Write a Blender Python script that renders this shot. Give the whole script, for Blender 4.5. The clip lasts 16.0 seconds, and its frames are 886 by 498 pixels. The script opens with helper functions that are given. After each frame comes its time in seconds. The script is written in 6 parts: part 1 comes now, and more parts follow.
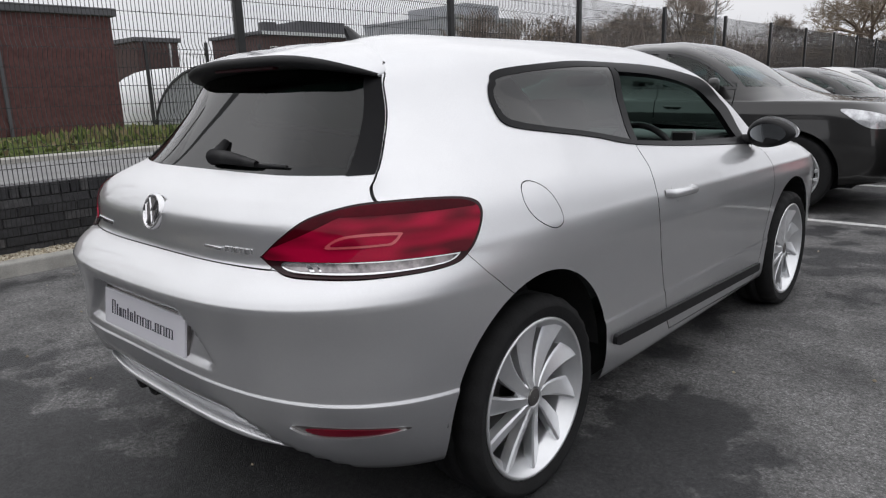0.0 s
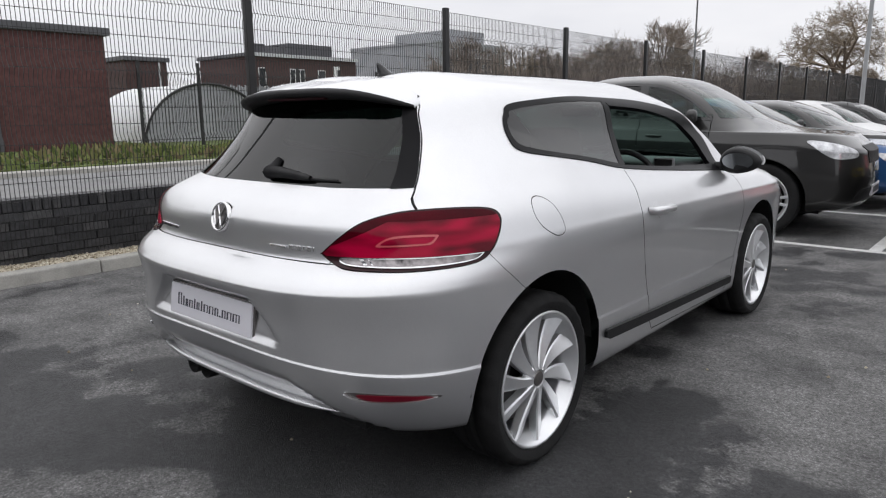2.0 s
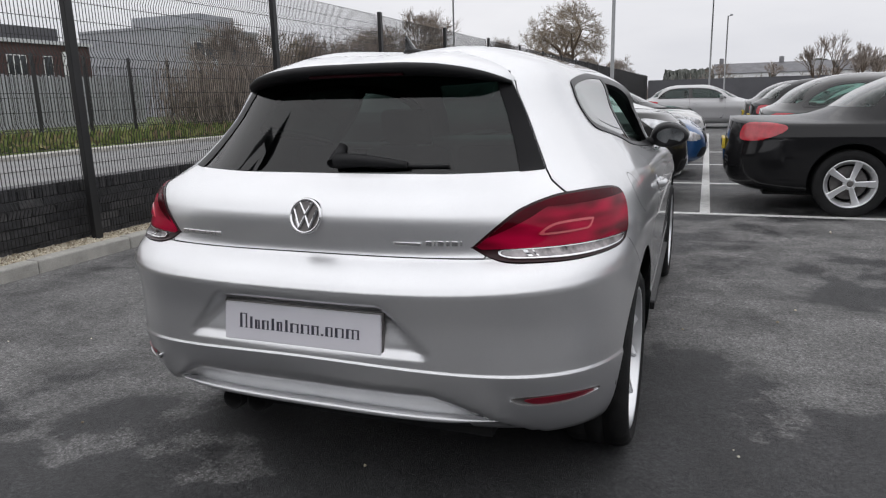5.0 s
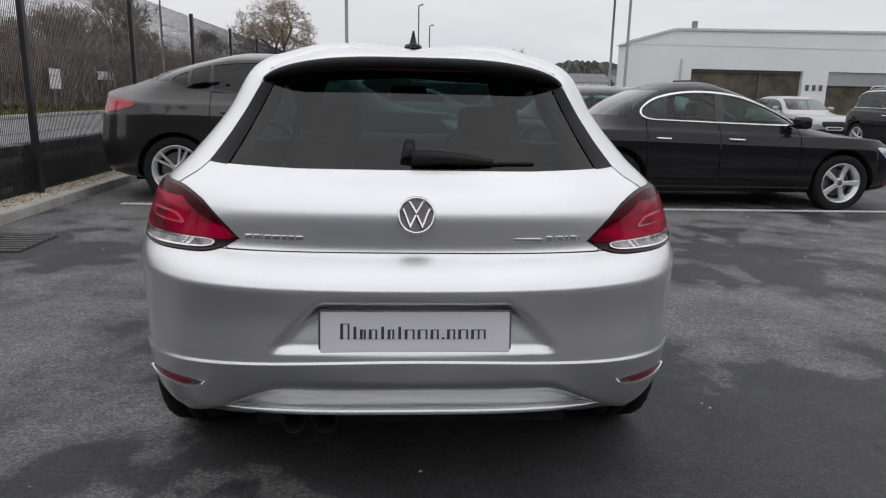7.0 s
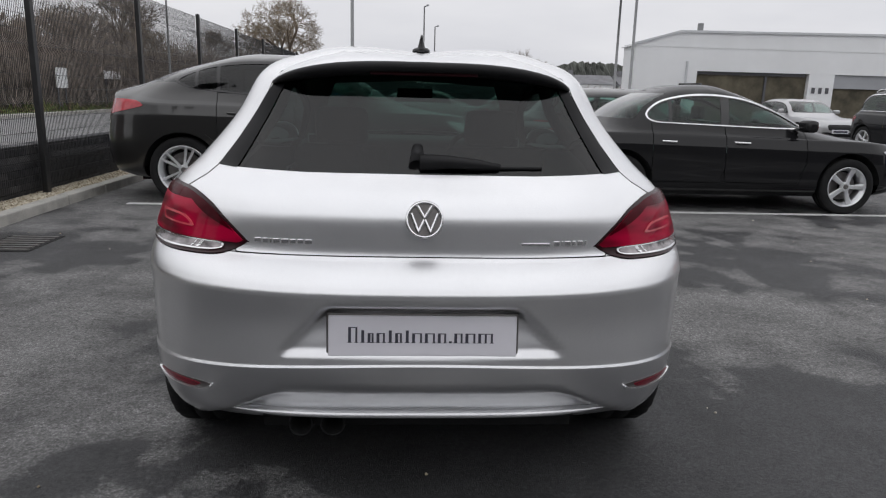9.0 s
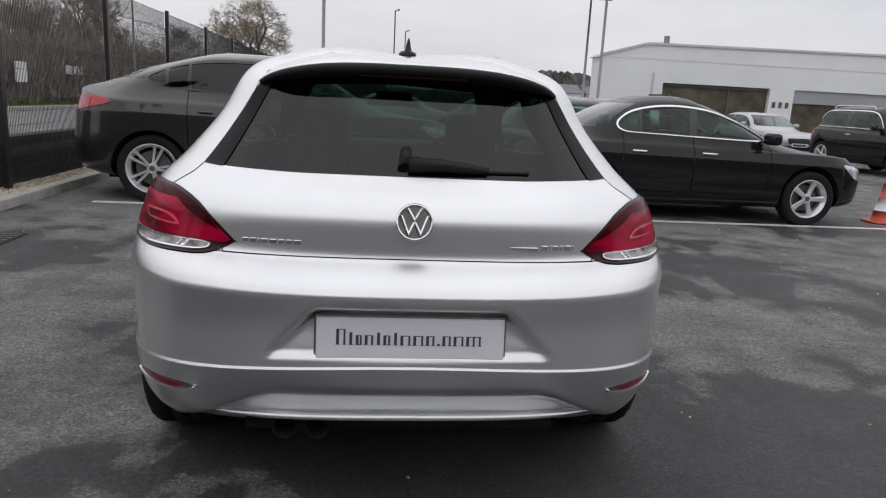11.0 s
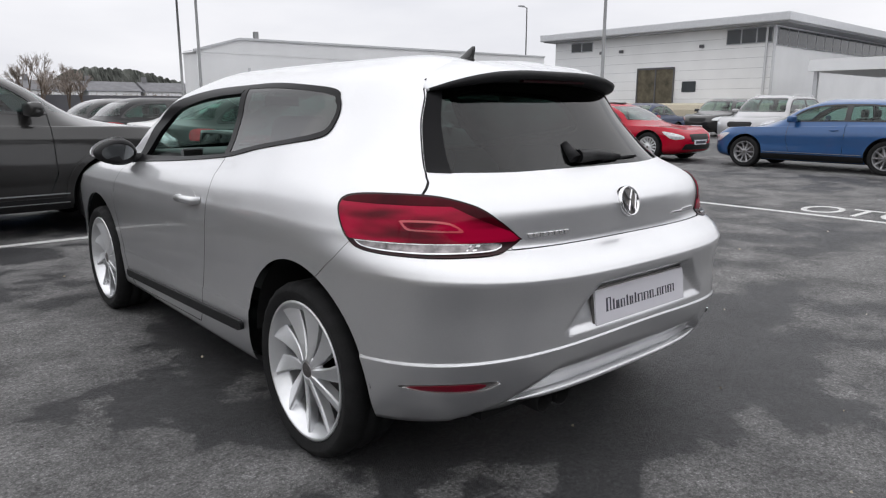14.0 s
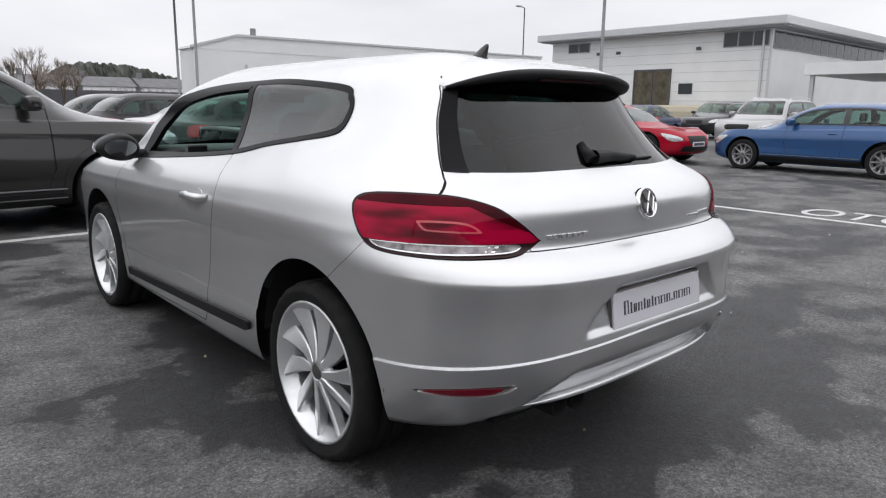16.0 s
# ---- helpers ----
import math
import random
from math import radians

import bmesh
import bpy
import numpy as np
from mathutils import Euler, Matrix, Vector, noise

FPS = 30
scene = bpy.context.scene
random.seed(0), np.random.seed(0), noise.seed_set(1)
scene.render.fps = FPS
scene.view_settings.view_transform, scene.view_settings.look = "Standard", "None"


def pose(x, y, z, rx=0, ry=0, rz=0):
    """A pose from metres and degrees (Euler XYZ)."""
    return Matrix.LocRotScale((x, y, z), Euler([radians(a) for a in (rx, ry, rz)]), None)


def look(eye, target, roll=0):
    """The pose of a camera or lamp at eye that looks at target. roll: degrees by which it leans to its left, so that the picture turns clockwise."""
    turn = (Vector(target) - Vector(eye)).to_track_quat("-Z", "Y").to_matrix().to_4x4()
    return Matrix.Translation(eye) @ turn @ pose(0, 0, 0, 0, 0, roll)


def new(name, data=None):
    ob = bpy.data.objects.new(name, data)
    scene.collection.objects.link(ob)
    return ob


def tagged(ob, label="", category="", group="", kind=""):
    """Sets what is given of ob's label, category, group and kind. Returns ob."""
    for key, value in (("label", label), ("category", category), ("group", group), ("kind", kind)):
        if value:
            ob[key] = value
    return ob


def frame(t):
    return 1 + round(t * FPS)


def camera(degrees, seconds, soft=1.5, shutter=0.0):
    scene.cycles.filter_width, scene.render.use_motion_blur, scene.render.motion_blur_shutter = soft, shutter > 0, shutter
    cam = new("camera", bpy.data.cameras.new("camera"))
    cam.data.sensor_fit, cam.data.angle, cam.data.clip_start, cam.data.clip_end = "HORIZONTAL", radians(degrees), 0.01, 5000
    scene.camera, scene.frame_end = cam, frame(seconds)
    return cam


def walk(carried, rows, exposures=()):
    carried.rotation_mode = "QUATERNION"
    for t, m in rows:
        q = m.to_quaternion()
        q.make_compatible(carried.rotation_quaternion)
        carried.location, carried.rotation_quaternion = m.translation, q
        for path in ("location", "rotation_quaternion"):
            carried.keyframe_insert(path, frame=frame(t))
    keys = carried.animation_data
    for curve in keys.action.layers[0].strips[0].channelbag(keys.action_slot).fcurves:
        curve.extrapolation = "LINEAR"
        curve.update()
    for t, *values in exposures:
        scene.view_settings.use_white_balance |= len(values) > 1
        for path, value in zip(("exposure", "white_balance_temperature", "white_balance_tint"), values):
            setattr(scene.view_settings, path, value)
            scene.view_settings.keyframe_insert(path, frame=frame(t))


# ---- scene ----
cam = camera(65.9, 16.0, soft=1.2)
# seconds, place, tilt, lean, heading
PATH = [
    (0.0, 1.977, -0.780, 1.240, 76.89, 1.81, 42.29),
    (0.5, 2.116, -1.070, 1.255, 76.87, 0.89, 42.69),
    (1.0, 2.149, -1.158, 1.259, 78.58, 0.39, 41.07),
    (1.5, 2.148, -1.171, 1.256, 78.49, 0.20, 41.27),
    (2.0, 2.140, -1.167, 1.263, 78.77, 0.69, 40.97),
    (2.5, 2.136, -1.170, 1.263, 79.12, 0.79, 40.88),
    (3.0, 2.134, -1.174, 1.266, 79.40, 0.44, 40.71),
    (3.5, 2.126, -1.171, 1.268, 79.85, 0.54, 40.18),
    (4.0, 1.978, -1.290, 1.256, 80.21, -1.79, 34.59),
    (4.5, 1.610, -1.483, 1.242, 79.54, -1.85, 27.33),
    (4.7, 1.387, -1.530, 1.247, 77.90, 0.37, 25.03),
    (5.5, 0.620, -1.665, 1.247, 77.40, -0.10, 11.50),
    (6.2, 0.080, -1.750, 1.247, 77.00, -0.40, -0.80),
    (6.8, -0.034, -1.759, 1.247, 76.98, -0.50, -3.64),
    (7.0, -0.046, -1.761, 1.249, 77.21, -1.19, -3.46),
    (7.5, -0.058, -1.770, 1.251, 77.58, -1.36, -2.67),
    (8.0, -0.047, -1.767, 1.245, 77.76, -1.17, -3.04),
    (8.5, -0.055, -1.766, 1.254, 77.47, -1.46, -2.94),
    (10.8, -0.062, -1.767, 1.267, 77.06, -1.29, -3.87),
    (11.0, -0.123, -1.767, 1.254, 77.76, -2.95, -5.64),
    (11.5, -0.478, -1.697, 1.227, 79.12, -2.03, -14.89),
    (12.0, -1.027, -1.547, 1.193, 77.79, -3.81, -23.20),
    (12.5, -1.498, -1.403, 1.193, 76.52, -2.32, -32.07),
    (13.0, -1.821, -1.248, 1.198, 77.45, -0.31, -36.70),
    (13.5, -1.980, -1.237, 1.230, 78.71, -0.68, -41.99),
    (14.0, -1.996, -1.225, 1.228, 78.32, -0.17, -40.93),
    (14.5, -1.993, -1.221, 1.232, 78.40, -0.20, -40.37),
    (15.0, -1.986, -1.218, 1.231, 78.52, 0.16, -40.67),
    (15.5, -1.993, -1.212, 1.231, 78.55, -0.28, -40.01),
    (16.0, -2.019, -1.149, 1.224, 78.26, -0.82, -41.28),
]
walk(cam, [(r[0], pose(*r[1:])) for r in PATH], exposures=[(0.0, 0.02), (0.5, 0.12), (3.5, 0.17), (4.7, 0.12), (6.8, -0.04), (8.7, -0.04), (11.0, -0.04), (12.5, 0.12), (14.0, 0.24), (16.0, 0.24)])

# ---- light: flat grey overcast ----
world = bpy.data.worlds.new("sky")
scene.world = world
world.use_nodes = True
wn = world.node_tree
wn.nodes.clear()
w_out = wn.nodes.new("ShaderNodeOutputWorld")
w_bg = wn.nodes.new("ShaderNodeBackground")
w_geo = wn.nodes.new("ShaderNodeTexCoord")
w_sep = wn.nodes.new("ShaderNodeSeparateXYZ")
w_ramp = wn.nodes.new("ShaderNodeValToRGB")
w_noise = wn.nodes.new("ShaderNodeTexNoise")
w_map = wn.nodes.new("ShaderNodeMapping")
w_mix = wn.nodes.new("ShaderNodeMix")
w_mix.data_type, w_mix.blend_type = "RGBA", "MULTIPLY"
w_mix.inputs[0].default_value = 1.0
w_map.inputs["Scale"].default_value = (1.0, 1.0, 4.0)
w_noise.inputs["Scale"].default_value, w_noise.inputs["Detail"].default_value = 2.2, 6.0
w_nr = wn.nodes.new("ShaderNodeValToRGB")
w_nr.color_ramp.elements[0].position, w_nr.color_ramp.elements[0].color = 0.3, (0.80, 0.81, 0.835, 1)
w_nr.color_ramp.elements[1].position, w_nr.color_ramp.elements[1].color = 0.7, (1.0, 1.0, 1.0, 1)
w_ramp.color_ramp.elements.new(0.3)
for w_stop, w_pos, w_val in zip(w_ramp.color_ramp.elements, (0.0, 0.3, 0.95), (0.80, 0.92, 1.14)):
    w_stop.position, w_stop.color = w_pos, (w_val, w_val, w_val * 1.035, 1)
wn.links.new(w_geo.outputs["Generated"], w_sep.inputs[0])
wn.links.new(w_sep.outputs["Z"], w_ramp.inputs[0])
wn.links.new(w_geo.outputs["Generated"], w_map.inputs[0])
wn.links.new(w_map.outputs[0], w_noise.inputs["Vector"])
wn.links.new(w_noise.outputs["Fac"], w_nr.inputs[0])
wn.links.new(w_ramp.outputs[0], w_mix.inputs[6])
wn.links.new(w_nr.outputs[0], w_mix.inputs[7])
wn.links.new(w_mix.outputs[2], w_bg.inputs[0])
w_bg.inputs[1].default_value = 1.0
wn.links.new(w_bg.outputs[0], w_out.inputs[0])

sun = new("sun", bpy.data.lights.new("sun", "SUN"))
sun.data.energy, sun.data.angle, sun.data.color = 0.6, radians(150), (1.0, 0.98, 0.95)
sun.matrix_world = look((0, 0, 20), (3, 5, 0))


# ---- materials ----
def nodes_of(name):
    m = bpy.data.materials.new(name)
    m.use_nodes = True
    return m, m.node_tree, m.node_tree.nodes["Principled BSDF"]


def noise_tex(nt, scale, detail=4.0, rough=0.6, src="Object"):
    co = nt.nodes.new("ShaderNodeTexCoord")
    n = nt.nodes.new("ShaderNodeTexNoise")
    n.inputs["Scale"].default_value, n.inputs["Detail"].default_value, n.inputs["Roughness"].default_value = scale, detail, rough
    nt.links.new(co.outputs[src], n.inputs["Vector"])
    return n


def ramp(nt, fac, stops):
    r = nt.nodes.new("ShaderNodeValToRGB")
    while len(r.color_ramp.elements) < len(stops):
        r.color_ramp.elements.new(0.5)
    for e, (p, c) in zip(r.color_ramp.elements, stops):
        e.position, e.color = p, (*c, 1)
    nt.links.new(fac, r.inputs[0])
    return r.outputs[0]


def mixed(nt, a, b, fac=1.0, mode="MULTIPLY"):
    m = nt.nodes.new("ShaderNodeMix")
    m.data_type, m.blend_type = "RGBA", mode
    for slot, v in ((6, a), (7, b)):
        if isinstance(v, tuple):
            m.inputs[slot].default_value = (*v, 1)
        else:
            nt.links.new(v, m.inputs[slot])
    if isinstance(fac, float):
        m.inputs[0].default_value = fac
    else:
        nt.links.new(fac, m.inputs[0])
    return m.outputs[2]


def add_bump(nt, bsdf, height, strength, dist):
    b = nt.nodes.new("ShaderNodeBump")
    b.inputs["Strength"].default_value, b.inputs["Distance"].default_value = strength, dist
    nt.links.new(height, b.inputs["Height"])
    nt.links.new(b.outputs[0], bsdf.inputs["Normal"])


def surf(name, color, rough=0.5, metal=0.0, var=0.15, scale=6.0, bump=0.0, bump_scale=60.0, coat=0.0, spec=0.5, grain=0.0, src="Object"):
    """A surface with broad stains and, where asked, fine grain and relief."""
    m, nt, b = nodes_of(name)
    lo, hi = tuple(c * (1 - var) for c in color), tuple(min(1, c * (1 + var)) for c in color)
    col = ramp(nt, noise_tex(nt, scale, src=src).outputs["Fac"], [(0.3, lo), (0.7, hi)])
    if grain:
        g = ramp(nt, noise_tex(nt, bump_scale * 2, 2, src=src).outputs["Fac"], [(0.35, (1 - grain,) * 3), (0.65, (1 + grain,) * 3)])
        col = mixed(nt, col, g)
    nt.links.new(col, b.inputs["Base Color"])
    b.inputs["Roughness"].default_value, b.inputs["Metallic"].default_value = rough, metal
    b.inputs["Specular IOR Level"].default_value = spec
    if coat:
        b.inputs["Coat Weight"].default_value, b.inputs["Coat Roughness"].default_value = coat, 0.04
    if bump:
        add_bump(nt, b, noise_tex(nt, bump_scale, 4, src=src).outputs["Fac"], bump, 0.01)
    return m


def car_paint(name, color, metal=0.0, rough=0.4, flake=0.0):
    m, nt, b = nodes_of(name)
    dirt = ramp(nt, noise_tex(nt, 3.0, 5).outputs["Fac"], [(0.3, tuple(c * 0.93 for c in color)), (0.7, color)])
    if flake:
        v = nt.nodes.new("ShaderNodeTexVoronoi")
        v.inputs["Scale"].default_value = 900.0
        co = nt.nodes.new("ShaderNodeTexCoord")
        nt.links.new(co.outputs["Object"], v.inputs["Vector"])
        dirt = mixed(nt, dirt, ramp(nt, v.outputs["Distance"], [(0.1, (1 + flake,) * 3), (0.7, (1 - flake,) * 3)]))
    nt.links.new(dirt, b.inputs["Base Color"])
    b.inputs["Metallic"].default_value, b.inputs["Roughness"].default_value = metal, rough
    b.inputs["Coat Weight"].default_value, b.inputs["Coat Roughness"].default_value = 1.0 if metal > 0.2 else 0.75, 0.03
    b.inputs["Specular IOR Level"].default_value = 0.5 if metal > 0.2 else 0.0
    return m


def glass_mat(name, tint, ior=1.5, rough=0.0):
    """Thin car glass: see-through with a tint, and gloss by Fresnel."""
    m = bpy.data.materials.new(name)
    m.use_nodes = True
    nt = m.node_tree
    nt.nodes.clear()
    out = nt.nodes.new("ShaderNodeOutputMaterial")
    tr, gl, lw, mx = (nt.nodes.new(k) for k in ("ShaderNodeBsdfTransparent", "ShaderNodeBsdfGlossy", "ShaderNodeLayerWeight", "ShaderNodeMixShader"))
    tr.inputs[0].default_value = (*tint, 1)
    gl.inputs[0].default_value = (1, 1, 1, 1)
    gl.inputs["Roughness"].default_value = rough
    pw, ml = nt.nodes.new("ShaderNodeMath"), nt.nodes.new("ShaderNodeMath")
    f0 = ((ior - 1) / (ior + 1)) ** 2 * 1.05
    pw.operation, pw.inputs[1].default_value = "POWER", 4.0
    ml.operation, ml.inputs[1].default_value, ml.inputs[2].default_value = "MULTIPLY_ADD", 1 - f0, f0
    nt.links.new(lw.outputs["Facing"], pw.inputs[0])
    nt.links.new(pw.outputs[0], ml.inputs[0])
    nt.links.new(ml.outputs[0], mx.inputs[0])
    nt.links.new(tr.outputs[0], mx.inputs[1])
    nt.links.new(gl.outputs[0], mx.inputs[2])
    nt.links.new(mx.outputs[0], out.inputs[0])
    return m


def asphalt_mat():
    m, nt, b = nodes_of("asphalt")
    big, mid = noise_tex(nt, 0.42, 3, 0.55), noise_tex(nt, 2.3, 4, 0.55)
    fine, grit = noise_tex(nt, 58.0, 4, 0.8), noise_tex(nt, 260.0, 2, 0.6)
    co = nt.nodes.new("ShaderNodeTexCoord")
    vor = nt.nodes.new("ShaderNodeTexVoronoi")
    vor.inputs["Scale"].default_value = 115.0
    nt.links.new(co.outputs["Object"], vor.inputs["Vector"])
    sc, add = nt.nodes.new("ShaderNodeMath"), nt.nodes.new("ShaderNodeMath")
    sc.operation, sc.inputs[1].default_value, add.operation = "MULTIPLY", 0.62, "ADD"
    nt.links.new(mid.outputs["Fac"], sc.inputs[0])
    nt.links.new(big.outputs["Fac"], add.inputs[0])
    nt.links.new(sc.outputs[0], add.inputs[1])
    # drying patches: pale where dry, dark where damp, with a ragged edge; darkest round the silver car's tail, where
    # its shade is put into the colour too
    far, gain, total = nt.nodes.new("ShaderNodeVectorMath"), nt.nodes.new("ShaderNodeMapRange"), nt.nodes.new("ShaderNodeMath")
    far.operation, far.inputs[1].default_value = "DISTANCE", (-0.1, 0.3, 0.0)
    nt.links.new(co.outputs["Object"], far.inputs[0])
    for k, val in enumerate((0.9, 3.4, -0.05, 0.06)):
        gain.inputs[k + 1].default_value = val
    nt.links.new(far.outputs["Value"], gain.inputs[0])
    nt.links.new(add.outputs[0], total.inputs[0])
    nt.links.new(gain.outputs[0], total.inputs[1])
    # two broad stretches that have dried most
    for spot, r0, r1, lift in (((1.72, 1.85, 0.0), 0.15, 0.95, 0.13), ((-1.6, 2.6, 0.0), 0.3, 1.6, 0.08), ((2.1, 4.3, 0.0), 0.2, 1.2, 0.07)):
        near, rise, more = nt.nodes.new("ShaderNodeVectorMath"), nt.nodes.new("ShaderNodeMapRange"), nt.nodes.new("ShaderNodeMath")
        near.operation, near.inputs[1].default_value = "DISTANCE", spot
        nt.links.new(co.outputs["Object"], near.inputs[0])
        for k, val in enumerate((r0, r1, lift, 0.0)):
            rise.inputs[k + 1].default_value = val
        nt.links.new(near.outputs["Value"], rise.inputs[0])
        nt.links.new(total.outputs[0], more.inputs[0])
        nt.links.new(rise.outputs[0], more.inputs[1])
        total = more
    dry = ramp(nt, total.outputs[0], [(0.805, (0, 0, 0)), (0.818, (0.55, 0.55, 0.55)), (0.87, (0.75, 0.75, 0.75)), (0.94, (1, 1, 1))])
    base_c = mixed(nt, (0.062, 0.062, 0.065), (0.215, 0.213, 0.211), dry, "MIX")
    worm = noise_tex(nt, 17.0, 6, 0.7)
    base_c = mixed(nt, base_c, ramp(nt, mid.outputs["Fac"], [(0.3, (0.72, 0.72, 0.72)), (0.7, (1.22, 1.22, 1.22))]))
    base_c = mixed(nt, base_c, ramp(nt, worm.outputs["Fac"], [(0.34, (0.76, 0.76, 0.76)), (0.5, (1.0, 1.0, 1.0)), (0.68, (1.25, 1.25, 1.25))]))
    base_c = mixed(nt, base_c, ramp(nt, fine.outputs["Fac"], [(0.34, (0.45, 0.45, 0.45)), (0.5, (0.95, 0.95, 0.95)), (0.68, (1.6, 1.6, 1.6))]))
    base_c = mixed(nt, base_c, ramp(nt, vor.outputs["Distance"], [(0.0, (1.5, 1.5, 1.5)), (0.5, (0.75, 0.75, 0.75))]))
    nt.links.new(base_c, b.inputs["Base Color"])
    nt.links.new(ramp(nt, dry, [(0.0, (0.50, 0.50, 0.50)), (1.0, (0.88, 0.88, 0.88))]), b.inputs["Roughness"])
    b.inputs["Specular IOR Level"].default_value = 0.4
    hm = nt.nodes.new("ShaderNodeMath")
    hm.operation = "ADD"
    nt.links.new(fine.outputs["Fac"], hm.inputs[0])
    nt.links.new(grit.outputs["Fac"], hm.inputs[1])
    add_bump(nt, b, hm.outputs[0], 0.8, 0.008)
    return m


M = {
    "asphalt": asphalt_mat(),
    "road": surf("road", (0.22, 0.22, 0.22), 0.9, var=0.2, scale=1.2, bump=0.3, grain=0.2),
    "kerb": surf("kerb_concrete", (0.40, 0.39, 0.36), 0.9, var=0.2, scale=5, bump=0.3, grain=0.12),
    "gravel": surf("gravel", (0.50, 0.45, 0.35), 0.95, var=0.35, scale=40, bump=0.8, bump_scale=50, grain=0.3),
    "brick_dark": surf("brick_dark", (0.055, 0.055, 0.06), 0.85, var=0.35, scale=9, bump=0.4, grain=0.2),
    "mortar": surf("mortar", (0.03, 0.03, 0.032), 0.95, var=0.2, bump=0.3),
    "brick_red": surf("brick_red", (0.10, 0.043, 0.041), 0.9, var=0.3, scale=7, bump=0.3, grain=0.15),
    "fence": surf("fence_black", (0.018, 0.018, 0.019), 0.45, var=0.2, scale=4),
    "grass": surf("grass", (0.10, 0.13, 0.035), 0.95, var=0.5, scale=3.0, bump=0.8, bump_scale=25, grain=0.4),
    "line": surf("line_paint", (0.62, 0.62, 0.61), 0.8, var=0.2, scale=12, bump=0.2, grain=0.15),
    "white_clad": surf("white_cladding", (0.78, 0.79, 0.80), 0.55, var=0.05, scale=0.4),
    "grey_clad": surf("grey_cladding", (0.35, 0.36, 0.38), 0.6, var=0.08, scale=0.5),
    "dark_clad": surf("dark_cladding", (0.09, 0.09, 0.10), 0.6, var=0.15, scale=0.5),
    "roof_edge": surf("roof_edge", (0.55, 0.56, 0.58), 0.45, metal=0.2, var=0.05),
    "steel": surf("galvanised_steel", (0.24, 0.245, 0.25), 0.55, metal=0.5, var=0.1),
    "slate": surf("slate_roof", (0.17, 0.17, 0.18), 0.8, var=0.2, scale=1.0),
    "scrub": surf("far_scrub", (0.09, 0.095, 0.085), 0.95, var=0.5, scale=0.2),
    "bark": surf("bark", (0.10, 0.075, 0.055), 0.95, var=0.3, scale=12, bump=0.5),
    "twig": surf("twigs", (0.25, 0.21, 0.18), 0.95, var=0.45, scale=1.3),
    "willow": surf("willow_twigs", (0.25, 0.205, 0.155), 0.95, var=0.3, scale=5),
    "silver": car_paint("silver_paint", (0.80, 0.805, 0.82), metal=0.90, rough=0.36, flake=0.12),
    "black_paint": car_paint("black_paint", (0.012, 0.012, 0.013)),
    "dark_grey_paint": car_paint("dark_grey_paint", (0.020, 0.0195, 0.0192), metal=0.4, rough=0.34),
    "blue_paint": car_paint("blue_paint", (0.018, 0.085, 0.24), metal=0.35, rough=0.35),
    "red_paint": car_paint("red_paint", (0.40, 0.004, 0.022), metal=0.1, rough=0.35),
    "white_paint": car_paint("white_paint", (0.72, 0.72, 0.72)),
    "silver_far": car_paint("silver_far_paint", (0.42, 0.42, 0.43), metal=0.5),
    "plastic": surf("black_plastic", (0.012, 0.012, 0.013), 0.5, spec=0.25, var=0.2, scale=10, bump=0.1, bump_scale=300),
    "gloss_black": surf("gloss_black", (0.010, 0.010, 0.011), 0.12, var=0.1, coat=0.5),
    "rubber": surf("tyre_rubber", (0.013, 0.013, 0.0135), 0.85, spec=0.3, var=0.25, scale=14, bump=0.2, bump_scale=120),
    "alloy": surf("alloy_silver", (0.83, 0.84, 0.855), 0.32, metal=0.75, var=0.06, scale=9, coat=0.4),
    "disc": surf("brake_disc", (0.20, 0.19, 0.185), 0.45, metal=0.9, var=0.25, scale=20),
    "chrome": surf("chrome", (0.78, 0.78, 0.79), 0.16, metal=1.0, var=0.03),
    "under": surf("underbody", (0.012, 0.012, 0.012), 0.9, var=0.3),
    "seat": surf("seat_cloth", (0.030, 0.030, 0.032), 0.85, var=0.25, scale=30, bump=0.3, bump_scale=200),
    "trim": surf("dash_plastic", (0.035, 0.035, 0.037), 0.6, var=0.2, scale=12),
    "glass_clear": glass_mat("clear_glass", (0.55, 0.78, 0.70)),
    "glass_dark": glass_mat("privacy_glass", (0.080, 0.125, 0.112)),
    "glass_far": glass_mat("far_glass", (0.38, 0.55, 0.50)),
    "plate_white": surf("plate_white", (0.74, 0.73, 0.78), 0.4, var=0.03),
    "plate_yellow": surf("plate_yellow", (0.70, 0.52, 0.05), 0.4, var=0.03),
    "ink": surf("ink_black", (0.05, 0.05, 0.07), 0.5, var=0.1),
    # gloom of the bay interiors, put into the colour of flat panels
    "bay": surf("painted_bay_gloom", (0.10, 0.088, 0.062), 0.9, var=0.5, scale=1.6),
    "window_dark": surf("dark_window", (0.03, 0.035, 0.04), 0.1, var=0.3, scale=0.6),
    "orange": surf("cone_orange", (0.55, 0.09, 0.05), 0.6, var=0.1),
}


# ---- building helpers ----
def link(name, bm, material, parent=None, smooth=False, matrix=None):
    me = bpy.data.meshes.new(name)
    bm.to_mesh(me)
    bm.free()
    if smooth:
        me.shade_smooth()
        carried_n = me.attributes.get("skin_normal")
        if carried_n is not None:
            vec = np.zeros(len(me.vertices) * 3, np.float32)
            carried_n.data.foreach_get("vector", vec)
            me.normals_split_custom_set_from_vertices(vec.reshape(-1, 3).tolist())
    for mt in material if isinstance(material, (list, tuple)) else [material]:
        me.materials.append(mt)
    ob = new(name, me)
    if parent is not None:
        ob.parent = parent
    if matrix is not None:
        ob.matrix_basis = matrix
    return ob


